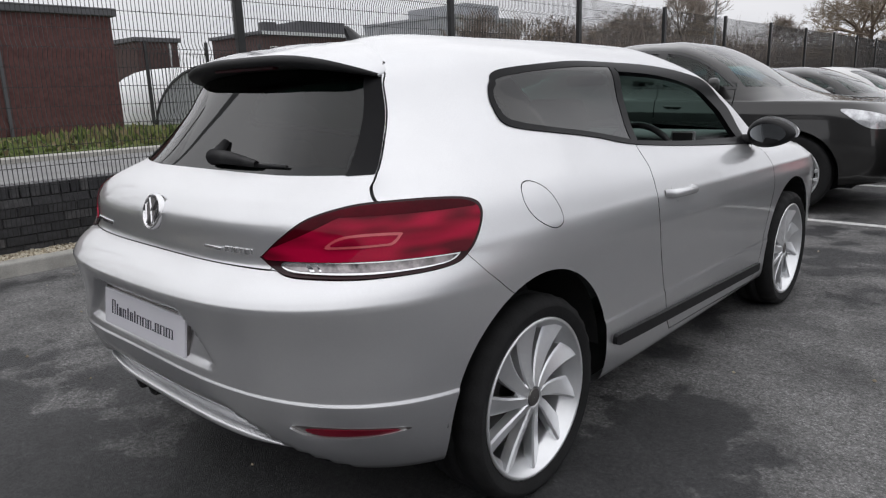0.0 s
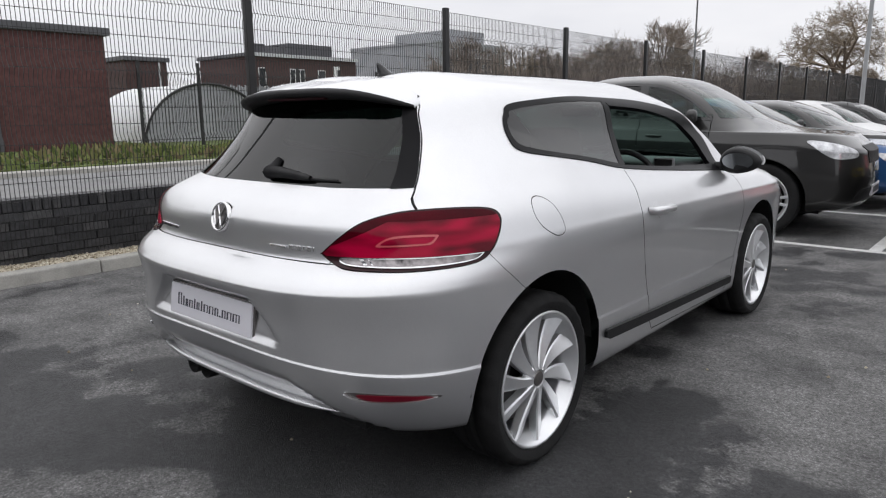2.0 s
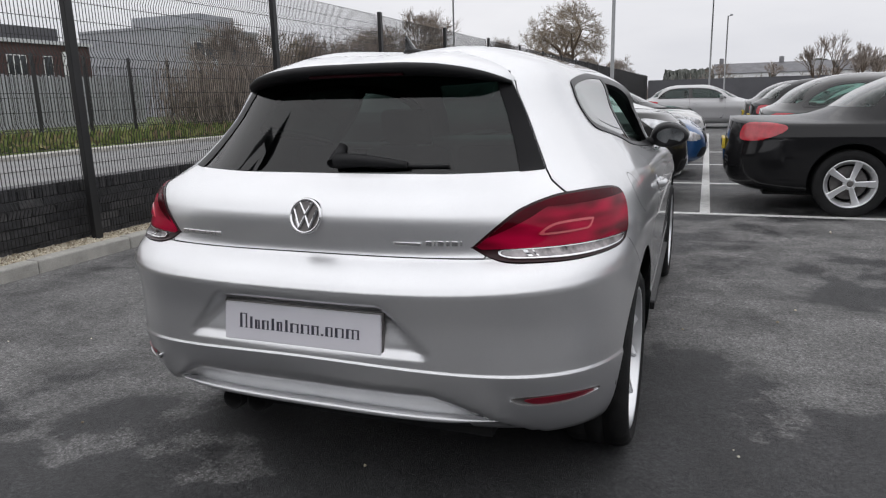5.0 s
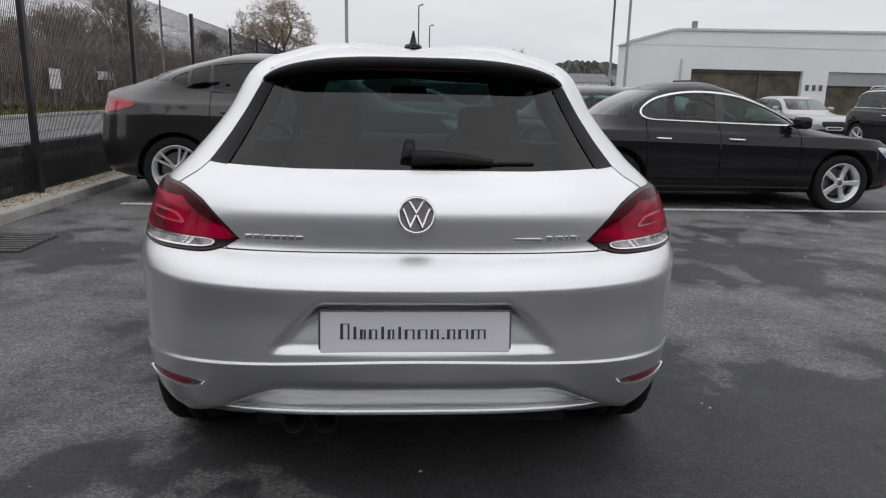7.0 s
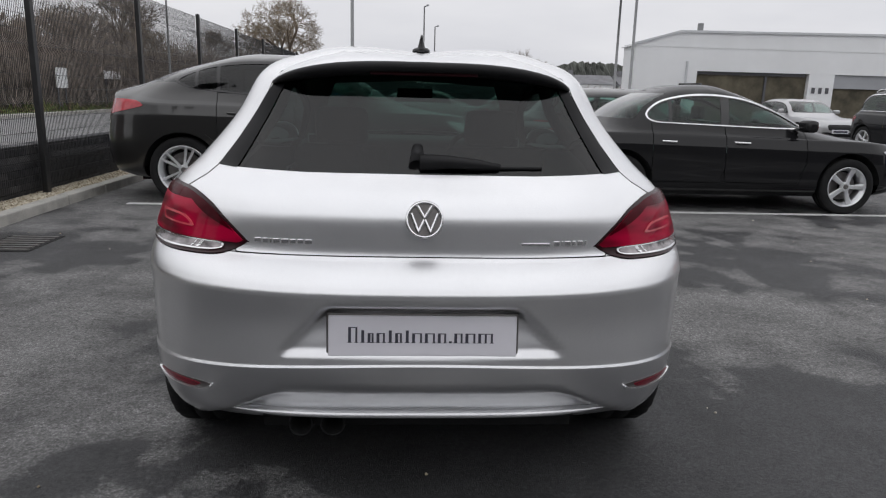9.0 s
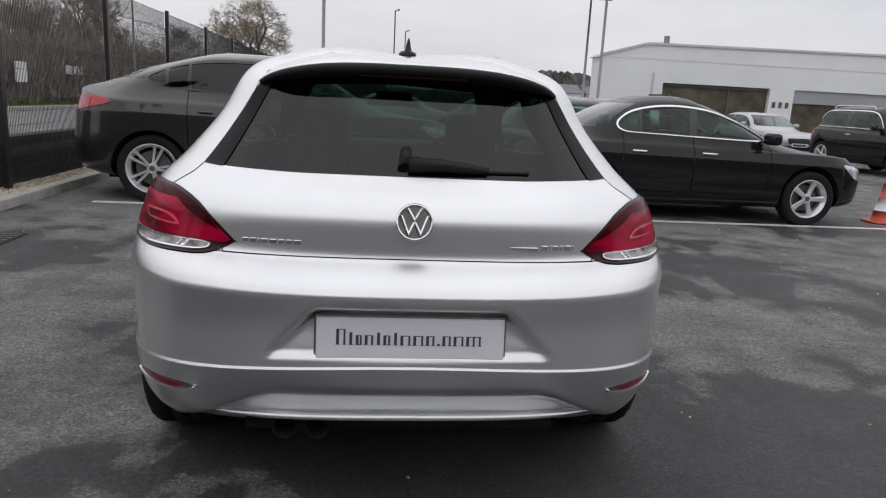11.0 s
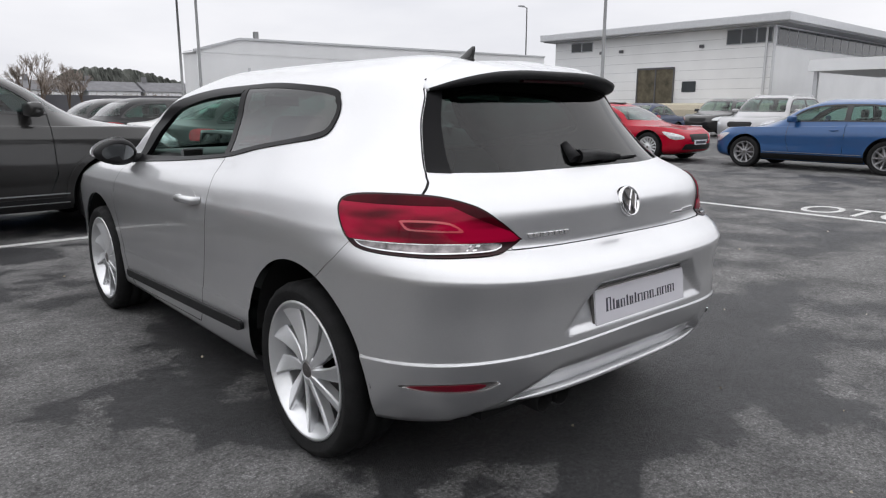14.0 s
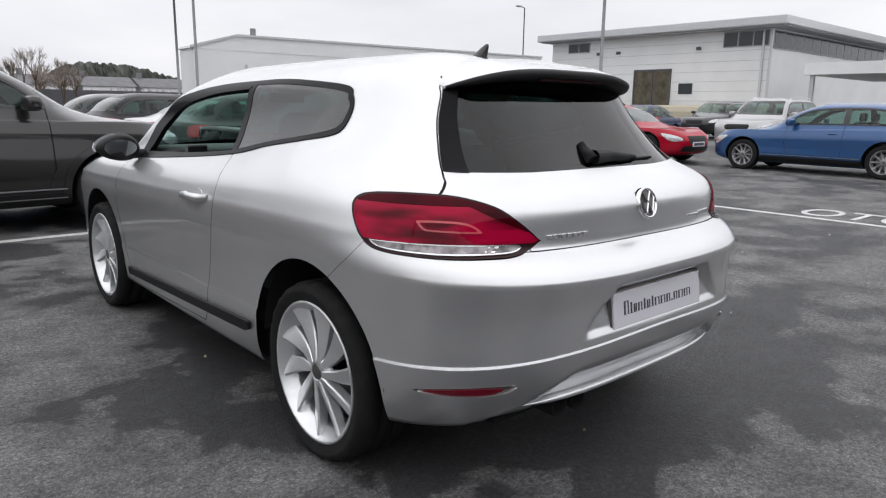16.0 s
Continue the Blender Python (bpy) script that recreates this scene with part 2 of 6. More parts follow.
def part(name, bm, material, parent, label="", smooth=False, matrix=None):
    ob = link(name, bm, material, parent, smooth, matrix)
    return tagged(ob, label) if label else ob


def base(name, label, category, m=None, group="", kind=""):
    e = new(name)
    e.empty_display_size = 0.2
    if m is not None:
        e.matrix_basis = m
    return tagged(e, label, category, group, kind)


def add_box(bm, x0, y0, z0, x1, y1, z1, bevel=0.0):
    ret = bmesh.ops.create_cube(bm, size=1.0)
    bmesh.ops.scale(bm, verts=ret["verts"], vec=(x1 - x0, y1 - y0, z1 - z0))
    bmesh.ops.translate(bm, verts=ret["verts"], vec=((x0 + x1) / 2, (y0 + y1) / 2, (z0 + z1) / 2))
    if bevel:
        es = list({e for v in ret["verts"] for e in v.link_edges})
        bmesh.ops.bevel(bm, geom=es, offset=bevel, segments=2, affect="EDGES", profile=0.5)


def box(*a, bevel=0.0):
    bm = bmesh.new()
    add_box(bm, *a, bevel=bevel)
    return bm


def add_tube(bm, pts, r0, r1=None, seg=8, cap=True):
    """A round tube along points, tapering from r0 to r1."""
    r1 = r0 if r1 is None else r1
    pts = [Vector(p) for p in pts]
    rings, up = [], Vector((0, 0, 1))
    for i, p in enumerate(pts):
        d = (pts[min(i + 1, len(pts) - 1)] - pts[max(i - 1, 0)]).normalized()
        a = d.cross(up if abs(d.z) < 0.9 else Vector((1, 0, 0))).normalized()
        b = d.cross(a).normalized()
        r = r0 + (r1 - r0) * i / max(1, len(pts) - 1)
        rings.append([bm.verts.new(p + (a * math.cos(k * math.tau / seg) + b * math.sin(k * math.tau / seg)) * r) for k in range(seg)])
    for q, w in zip(rings, rings[1:]):
        for k in range(seg):
            bm.faces.new((q[k], q[(k + 1) % seg], w[(k + 1) % seg], w[k]))
    if cap:
        bm.faces.new(rings[0])
        bm.faces.new(rings[-1][::-1])


def add_lathe(bm, profile, seg=32, axis="x"):
    """A solid of revolution about x through the origin from (radius, x) pairs."""
    rings = []
    for r, h in profile:
        rings.append([bm.verts.new((h, r * math.cos(k * math.tau / seg), r * math.sin(k * math.tau / seg))) for k in range(seg)])
    for q, w in zip(rings, rings[1:]):
        for k in range(seg):
            bm.faces.new((q[k], w[k], w[(k + 1) % seg], q[(k + 1) % seg]))
    return rings


def from_arrays(verts, faces, normals=None):
    bm = bmesh.new()
    layer = None if normals is None else bm.verts.layers.float_vector.new("skin_normal")
    vs = [bm.verts.new(v) for v in verts]
    if normals is not None:
        for q, n in zip(vs, normals):
            q[layer] = n
    for f in faces:
        try:
            bm.faces.new([vs[i] for i in dict.fromkeys(f)])
        except ValueError:
            pass
    return bm


def slice_curve(rear, side, front, counts):
    """One level of a car body, right half, from the rear's middle round the corner, along the flank to the nose.
    rear (y, z, corner), side (y, half width, z, y, half width, z), front (corner, y, z)."""
    yr, zr, nr = rear
    ym, wm, zm, yn, wn, zn = side
    nf, yf, zf = front

    def arc(y_end, z_end, w, y0, z0, n, count):
        t = np.linspace(0, np.pi / 2, 600)
        x = w * np.sin(t) ** (2 / n)
        y = y0 - (y0 - y_end) * np.cos(t) ** (2 / n)
        d = np.r_[0, np.cumsum(np.hypot(np.diff(x), np.diff(y)))]
        s = np.linspace(0, d[-1], count)
        x, y = np.interp(s, d, x), np.interp(s, d, y)
        b = (x / w) ** 2
        return np.c_[x, y, z_end + (z0 - z_end) * b]

    a = arc(yr, zr, wm, ym, zm, nr, counts[0])
    k = np.linspace(0, 1, counts[1] + 2)[1:-1]
    e = k * k * (3 - 2 * k)
    s = np.c_[wm + (wn - wm) * e, ym + (yn - ym) * k, zm + (zn - zm) * k]
    c = arc(yf, zf, wn, yn, zn, nf, counts[2])[::-1]
    return np.r_[a, s, c]


def spline_levels(stack, subs, sharp=()):
    """Cubic through the levels of each station; sharp levels keep their kink."""
    out = []
    n = len(stack)
    d = [np.linalg.norm(stack[i + 1] - stack[i], axis=1)[:, None] + 1e-6 for i in range(n - 1)]
    sl = [(stack[i + 1] - stack[i]) / d[i] for i in range(n - 1)]
    tin, tout = [], []
    for i in range(n):
        if i == 0 or i == n - 1:
            t = sl[min(i, n - 2)]
            tin.append(t), tout.append(t)
        elif i in sharp:
            tin.append(sl[i - 1]), tout.append(sl[i])
        else:
            t = (sl[i - 1] * d[i] + sl[i] * d[i - 1]) / (d[i] + d[i - 1])
            tin.append(t), tout.append(t)
    for i in range(n - 1):
        for k in range(subs[i]):
            u = k / subs[i]
            h0, h1, h2, h3 = 2 * u**3 - 3 * u**2 + 1, u**3 - 2 * u**2 + u, -2 * u**3 + 3 * u**2, u**3 - u**2
            out.append(h0 * stack[i] + h1 * d[i] * tout[i] + h2 * stack[i + 1] + h3 * d[i] * tin[i + 1])
    out.append(stack[-1])
    return np.array(out)


SIDE_Y, UP, ACROSS = (0, 1, 0), (0, 0, 1), (1, 0, 0)


class Shell:
    """Car skin as vertices and quads, from which panels are cut along outlines."""

    finer = 2

    def __init__(self, v, f, n=None):
        self.v, self.f, self.n = np.asarray(v, float), np.asarray(f, int), n

    @classmethod
    def loft(cls, rears, sides, fronts, counts, subs, sharp=()):
        g = spline_levels([slice_curve(r, s, f, counts) for r, s, f in zip(rears, sides, fronts)], subs, sharp)
        a, b = g.shape[:2]
        g[:, 0, 0] = g[:, -1, 0] = 0
        left = g[:, 1:-1].copy()
        left[..., 0] *= -1
        full = np.concatenate([g, left[:, ::-1]], axis=1)
        c = full.shape[1]
        i, j = np.meshgrid(np.arange(a - 1), np.arange(c), indexing="ij")
        f = np.stack([i * c + j, i * c + (j + 1) % c, (i + 1) * c + (j + 1) % c, (i + 1) * c + j], -1).reshape(-1, 4)
        return cls(full.reshape(-1, 3), f)

    def normals(self):
        """Normals of the whole skin, which pieces keep."""
        if self.n is not None:
            return self.n
        n = np.zeros_like(self.v)
        p = self.v[self.f]
        fn = np.cross(p[:, 2] - p[:, 0], p[:, 3] - p[:, 1])
        for k in range(4):
            np.add.at(n, self.f[:, k], fn)
        self.n = n / (np.linalg.norm(n, axis=1)[:, None] + 1e-12)
        return self.n

    def copy(self):
        return Shell(self.v.copy(), self.f.copy(), self.normals().copy())

    def refined(self, d, pick):
        """Splits the picked quads in four; d is a value carried by the vertices."""
        f = self.f[pick]
        ends = np.sort(np.stack([f, np.roll(f, -1, 1)], -1).reshape(-1, 2), 1)
        keys, inv = np.unique(ends, axis=0, return_inverse=True)
        inv = inv.reshape(-1)
        n0, n1 = len(self.v), len(self.v) + len(keys)
        mid = (n0 + inv).reshape(-1, 4)
        same = (keys[:, 0] == keys[:, 1])[inv].reshape(-1, 4)
        mid = np.where(same, f, mid)
        ctr = n1 + np.arange(len(f))
        self.v = np.r_[self.v, self.v[keys].mean(1), self.v[f].mean(1)]
        n = np.r_[self.n, self.n[keys].mean(1), self.n[f].mean(1)]
        self.n = n / (np.linalg.norm(n, axis=1)[:, None] + 1e-12)
        fresh = [np.stack([f[:, k], mid[:, k], ctr, mid[:, k - 1]], 1) for k in range(4)]
        self.f = np.r_[self.f[~pick], np.concatenate(fresh)]

    def split(self, d, level):
        """Parts the faces along d = level; gives the faces inside and outside and d with the new vertices."""
        s = d - level
        neg = (s < 0)[self.f]
        inside, outside = self.f[neg.all(1)], self.f[~neg.any(1)]
        v, n, dd, made = [], [], [], {}
        n0 = len(self.v)
        lists = ([], [])
        for q in self.f[neg.any(1) & ~neg.all(1)].tolist():
            q = list(dict.fromkeys(q))
            loops = ([], [])
            for a, b in zip(q, q[1:] + q[:1]):
                loops[0 if s[a] < 0 else 1].append(a)
                if (s[a] < 0) != (s[b] < 0):
                    key = (min(a, b), max(a, b))
                    if key not in made:
                        u = s[key[0]] / (s[key[0]] - s[key[1]])
                        made[key] = n0 + len(v)
                        v.append(self.v[key[0]] * (1 - u) + self.v[key[1]] * u)
                        n.append(self.n[key[0]] * (1 - u) + self.n[key[1]] * u)
                        dd.append(level)
                    for lp in loops:
                        lp.append(made[key])
            for lp, out in zip(loops, lists):
                for k in range(1, len(lp) - 1, 2):
                    c = [lp[0], lp[k], lp[k + 1], lp[min(k + 2, len(lp) - 1)]]
                    out.append(c)
        if v:
            nn = np.array(n)
            self.v = np.r_[self.v, np.array(v)]
            self.n = np.r_[self.n, nn / (np.linalg.norm(nn, axis=1)[:, None] + 1e-12)]
            d = np.r_[d, dd]
        inside = np.r_[inside, np.array(lists[0], int).reshape(-1, 4)]
        outside = np.r_[outside, np.array(lists[1], int).reshape(-1, 4)]
        return inside, outside, d

    def cut(self, outline, e1, e2, where, gap=0.0, times=None):
        """Cuts out what lies inside an outline drawn in the plane of e1 and e2 (seen square on), where where(v) holds.
        Keeps the rest and returns the piece; a gap leaves an open joint, whose faces go to self.band."""
        poly = np.asarray(outline, float)
        e1, e2 = np.asarray(e1, float), np.asarray(e2, float)
        self.normals()
        nxt = np.roll(poly, -1, 0)
        dv = nxt - poly
        dd = (dv * dv).sum(1) + 1e-15

        def distance(v):
            q = np.c_[v @ e1, v @ e2]
            inside = np.zeros(len(q), bool)
            best = np.full(len(q), 9.0)
            for (x1, y1), (x2, y2), d1, l2 in zip(poly, nxt, dv, dd):
                inside ^= ((y1 > q[:, 1]) != (y2 > q[:, 1])) & (q[:, 0] < (x2 - x1) * (q[:, 1] - y1) / (y2 - y1 + 1e-15) + x1)
                w = q - (x1, y1)
                t = np.clip((w @ d1) / l2, 0, 1)
                best = np.minimum(best, ((w - t[:, None] * d1) ** 2).sum(1))
            return np.where(inside, -1, 1) * np.sqrt(best)

        def spread(v, need):
            d = np.full(len(v), 9.0)
            d[need] = distance(v[need])
            return d

        q = np.c_[self.v @ e1, self.v @ e2]
        lo, hi = poly.min(0) - 0.03, poly.max(0) + 0.03
        ok = where(self.v)
        box_f = q[self.f]
        cand = ok[self.f].all(1) & (box_f.max(1) > lo).all(1) & (box_f.min(1) < hi).all(1)
        rest, self.f = self.f[~cand], self.f[cand]
        for _ in range(Shell.finer if times is None else times):
            d = spread(self.v, np.unique(self.f))
            size = np.linalg.norm(self.v[self.f[:, 0]] - self.v[self.f[:, 2]], axis=1)
            pick = (np.abs(d[self.f]).min(1) < size) & (size > 0.006)
            self.refined(d, pick)
        d = spread(self.v, np.unique(self.f))
        inner, outer, d = self.split(d, gap / 2)
        self.band = None
        if gap:
            self.f = inner
            inner, band, d = self.split(d, -gap / 2)
            self.band = Shell(self.v, band, self.n)
        piece = Shell(self.v, inner, self.n)
        self.f = np.r_[rest, outer]
        return piece

    def arch(self, y, z, r, side):
        """Cuts a round wheel arch."""
        a = np.linspace(0, math.tau, 72, endpoint=False)
        return self.cut(np.c_[y + r * np.cos(a), z + r * np.sin(a)], SIDE_Y, UP, lambda v: v[:, 0] * side > 0.3)

    def bm(self, offset=0.0):
        v = self.v + self.normals() * offset if offset else self.v
        used, inv = np.unique(self.f, return_inverse=True)
        return from_arrays(v[used].tolist(), inv.reshape(self.f.shape).tolist(), self.normals()[used].tolist())


def thick(piece, out, back=0.002):
    """A piece of skin raised by out, with walls down to the skin."""
    used, inv = np.unique(piece.f, return_inverse=True)
    f = inv.reshape(piece.f.shape)
    v, n = piece.v[used], piece.normals()[used]
    ends = np.stack([f, np.roll(f, -1, 1)], -1).reshape(-1, 2)
    ends = ends[ends[:, 0] != ends[:, 1]]
    _, first, seen = np.unique(np.sort(ends, 1) @ np.array([len(v), 1]), return_index=True, return_counts=True)
    faces = [tuple(q) for q in f.tolist()]
    # walls with corners of their own, so that the rim stays crisp
    rim = ends[first[seen == 1]]
    up, low = v + n * out, v - n * back
    wall = np.stack([up[rim[:, 1]], up[rim[:, 0]], low[rim[:, 0]], low[rim[:, 1]]], 1)
    wn = np.cross(v[rim[:, 1]] - v[rim[:, 0]], n[rim[:, 0]])
    wn /= np.linalg.norm(wn, axis=1)[:, None] + 1e-12
    m = len(v)
    faces += [(m + 4 * k, m + 4 * k + 1, m + 4 * k + 2, m + 4 * k + 3) for k in range(len(rim))]
    return from_arrays(np.r_[up, wall.reshape(-1, 3)].tolist(), faces, np.r_[n, np.repeat(wn, 4, 0)].tolist())


def rounded(points, per=8):
    """A closed smooth outline through corner points (Catmull-Rom)."""
    p = np.asarray(points, float)
    out = []
    for i in range(len(p)):
        a, b, c, d = p[i - 1], p[i], p[(i + 1) % len(p)], p[(i + 2) % len(p)]
        for k in range(per):
            u = k / per
            out.append(0.5 * (2 * b + (c - a) * u + (2 * a - 5 * b + 4 * c - d) * u * u + (3 * b - a - 3 * c + d) * u**3))
    return np.array(out)


# ---- wheels ----
def add_well(bm, r, x0, x1):
    """The inside of a wheel arch: the upper part of a drum, closed at its inner end."""
    arc = [math.radians(a) for a in range(4, 177, 4)]
    rings = [[bm.verts.new((x, r * math.cos(a), r * math.sin(a))) for a in arc] for x in (x0, x1)]
    for k in range(len(arc) - 1):
        bm.faces.new((rings[0][k], rings[0][k + 1], rings[1][k + 1], rings[1][k]))
    bm.faces.new(rings[1])


def wheel_thing(name, parent, m, radius, width, rim_r, blades, style, alloy=None, swirl=1):
    """A wheel about its own x axis, outer face to +x: tyre, rim and its own pieces."""
    alloy = alloy or M["alloy"]
    w = new(name)
    w.parent, w.matrix_basis = parent, m
    bm = bmesh.new()
    h = width / 2
    add_lathe(bm, [(rim_r - 0.012, -h * 0.8), (rim_r + 0.01, -h * 0.92), (radius - 0.035, -h), (radius - 0.010, -h * 0.90), (radius, -h * 0.70), (radius, -h * 0.32),
                   (radius - 0.006, -h * 0.30), (radius - 0.006, -h * 0.24), (radius, -h * 0.22), (radius, h * 0.22), (radius - 0.006, h * 0.24), (radius - 0.006, h * 0.30),
                   (radius, h * 0.32), (radius, h * 0.70), (radius - 0.010, h * 0.90), (radius - 0.030, h * 0.99), (rim_r + 0.035, h * 0.985), (rim_r + 0.012, h * 0.93), (rim_r - 0.004, h * 0.84)], 112 if style == "turbine" else 56)
    if style == "turbine":
        # sipes across the shoulders of the tread
        for i, q in enumerate(bm.verts):
            if i % 4 < 2 and abs(q.co.x) > h * 0.5 and math.hypot(q.co.y, q.co.z) > radius - 0.02:
                q.co.y, q.co.z = q.co.y * 0.986, q.co.z * 0.986
    part("tyre", bm, M["rubber"], w, "black road tyre with grooved tread", smooth=True)
    bm = bmesh.new()
    add_lathe(bm, [(rim_r - 0.004, h * 0.80), (rim_r + 0.003, h * 0.90), (rim_r - 0.004, h * 0.93), (rim_r - 0.010, h * 0.90), (rim_r - 0.016, h * 0.70), (rim_r - 0.038, h * 0.52), (rim_r - 0.042, h * 0.40), (rim_r - 0.045, -h * 0.75), (rim_r - 0.004, -h * 0.8)], 56)
    rim = part("rim", bm, alloy, w, smooth=True)
    bm = bmesh.new()
    add_lathe(bm, [(0.05, -h * 0.10), (rim_r * 0.70, -h * 0.10), (rim_r * 0.70, -h * 0.25), (0.05, -h * 0.25)], 40)
    part("brake_disc", bm, M["disc"], w)
    bm = bmesh.new()
    add_lathe(bm, [(rim_r - 0.03, -h * 0.5), (0.01, -h * 0.5)], 40)
    part("back_plate", bm, M["under"], w)
    face = h * 0.72
    n_r = 9
    shared = None
    for k in range(blades):
        a0 = k * math.tau / blades
        if shared is None:
            bm = bmesh.new()
            rows = []
            for i in range(n_r):
                u = i / (n_r - 1)
                r = 0.035 + (rim_r - 0.048) * u
                if style == "turbine":
                    mid, half = swirl * (0.30 * u - 0.08 * u * u), (0.011 + 0.026 * u ** 0.85) / r
                    lead, trail, sink = 0.008 * u, -0.016 * u, 0.010 * math.sin(math.pi * u * 0.9)
                    if swirl < 0:
                        lead, trail = trail, lead
                elif style == "double":
                    mid, half = 0.0, (0.011 + 0.004 * u) / r
                    lead = trail = 0.0
                    sink = 0.012 * math.sin(math.pi * u)
                elif style == "split":
                    mid, half = 0.02 * u, (0.014 + 0.004 * u) / r
                    lead = trail = 0.0
                    sink = 0.012 * math.sin(math.pi * u)
                else:
                    mid, half = 0.0, (0.024 + 0.012 * u * u) / r
                    lead = trail = 0.0
                    sink = 0.010 * math.sin(math.pi * u)
                half = min(half, 0.45)
                ring = []
                for da, dx in ((-half, trail), (-half * 0.75, trail + 0.004), (half * 0.75, lead + 0.004), (half, lead), (half * 0.8, lead - 0.035), (-half * 0.8, trail - 0.035)):
                    ring.append(bm.verts.new((face - sink + dx, r * math.cos(mid + da), r * math.sin(mid + da))))
                rows.append(ring)
            for q, s in zip(rows, rows[1:]):
                for j in range(6):
                    bm.faces.new((q[j], q[(j + 1) % 6], s[(j + 1) % 6], s[j]))
            bm.faces.new(rows[0][::-1])
            bm.faces.new(rows[-1])
            bmesh.ops.recalc_face_normals(bm, faces=bm.faces)
            sp = part("spoke", bm, alloy, rim)
            shared = sp.data
        else:
            sp = new("spoke", shared)
            sp.parent = rim
        if style == "double":
            a0 = (k // 2) * math.tau * 2 / blades + (0.17 if k % 2 else -0.17)
        sp.matrix_basis = pose(0, 0, 0, math.degrees(a0))
    bm = bmesh.new()
    add_lathe(bm, [(0.060, face - 0.03), (0.056, face - 0.004), (0.034, face + 0.003), (0.032, face - 0.001), (0.001, face + 0.001)], 24)
    hub = part("hub_cap", bm, alloy, w, smooth=True)
    bm = bmesh.new()
    add_lathe(bm, [(0.029, face + 0.0005), (0.027, face + 0.004), (0.001, face + 0.005)], 20)
    part("cap_badge", bm, M["disc"], hub)
    return w


# ---- hero: silver three-door hatchback, rear at y 0, nose to +y ----
H_REAR = [(0.35, 0.24, 3), (0.115, 0.305, 3.3), (0.078, 0.345, 3.4), (0.045, 0.42, 3.5), (0.012, 0.518, 3.4), (0.0175, 0.527, 3.4), (0.02, 0.63, 3.4), (0.0, 0.725, 3.4),
          (0.014, 0.748, 3.35), (0.098, 0.808, 3.3), (0.104, 0.825, 3.3), (0.115, 0.93, 3.35), (0.315, 1.025, 3.8), (0.425, 1.16, 3.4), (0.528, 1.295, 3.6), (0.645, 1.368, 4),
          (0.95, 1.418, 2)]
H_SIDE = [(1.0, 0.80, 0.22, 3.3, 0.78, 0.20), (0.95, 0.875, 0.255, 3.3, 0.85, 0.23), (0.95, 0.893, 0.315, 3.3, 0.865, 0.29), (0.95, 0.901, 0.40, 3.3, 0.872, 0.37),
          (0.95, 0.906, 0.464, 3.3, 0.877, 0.43), (0.95, 0.902, 0.477, 3.3, 0.874, 0.445), (0.95, 0.905, 0.63, 3.3, 0.88, 0.60), (0.95, 0.905, 0.74, 3.3, 0.885, 0.71),
          (0.95, 0.903, 0.77, 3.3, 0.882, 0.74), (0.95, 0.896, 0.825, 3.3, 0.872, 0.785), (0.95, 0.891, 0.85, 3.3, 0.868, 0.805), (1.0, 0.862, 0.935, 3.2, 0.835, 0.865),
          (1.10, 0.772, 1.05, 3.0, 0.755, 0.93), (1.05, 0.668, 1.185, 2.75, 0.68, 1.12), (1.05, 0.582, 1.328, 2.3, 0.60, 1.31), (1.2, 0.44, 1.40, 2.2, 0.44, 1.388),
          (1.3, 0.004, 1.434, 2.0, 0.004, 1.438)]
H_FRONT = [(3, 3.95, 0.20), (3, 4.15, 0.22), (3, 4.20, 0.29), (3, 4.22, 0.35), (3, 4.24, 0.42), (3, 4.24, 0.45), (3, 4.25, 0.52), (3, 4.25, 0.62), (3, 4.24, 0.66), (3, 4.20, 0.71),
           (3, 4.18, 0.74), (2.8, 4.05, 0.83), (2.6, 3.35, 0.99), (2.6, 2.95, 1.2), (2.6, 2.55, 1.345), (2.5, 2.42, 1.388), (2, 2.2, 1.425)]
H_SUBS = (2, 3, 5, 4, 4, 9, 8, 3, 6, 2, 8, 9, 8, 8, 6, 10)
skin = Shell.loft(H_REAR, H_SIDE, H_FRONT, (120, 116, 30), H_SUBS, sharp=(4, 5, 7, 9, 10))


def smooth_step(x, a, b):
    t = np.clip((x - a) / (b - a), 0, 1)
    return t * t * (3 - 2 * t)


# number plate pocket and the hollow above the lower lip
skin.n = None
v = skin.v
rearward = v[:, 1] < 0.3
side_edge = 0.262 + (0.690 - v[:, 2]) * 1.03
inset = np.minimum(side_edge - np.abs(v[:, 0]), (0.690 - v[:, 2]) * 1.1)
pocket = smooth_step(inset, -0.006, 0.022) * smooth_step(v[:, 2], 0.542, 0.556)
v[:, 1] += rearward * pocket * (0.012 + 0.028 * smooth_step(v[:, 2], 0.54, 0.68))
reach = 0.37 + (0.445 - v[:, 2]) * 1.75
undercut = (1 - smooth_step(v[:, 2], 0.375, 0.452)) * (1 - smooth_step(np.abs(v[:, 0]) - reach, -0.035, 0.02))
v[:, 1] += rearward * undercut * 0.034

skin.n = None
hero = base("hatchback_car", "silver three-door hatchback car parked on damp asphalt", "car")
whole = skin.copy()
HUBS = (0.815, 3.24)
for yy in HUBS:
    for sd in (1, -1):
        skin.arch(yy, 0.345, 0.376, sd)

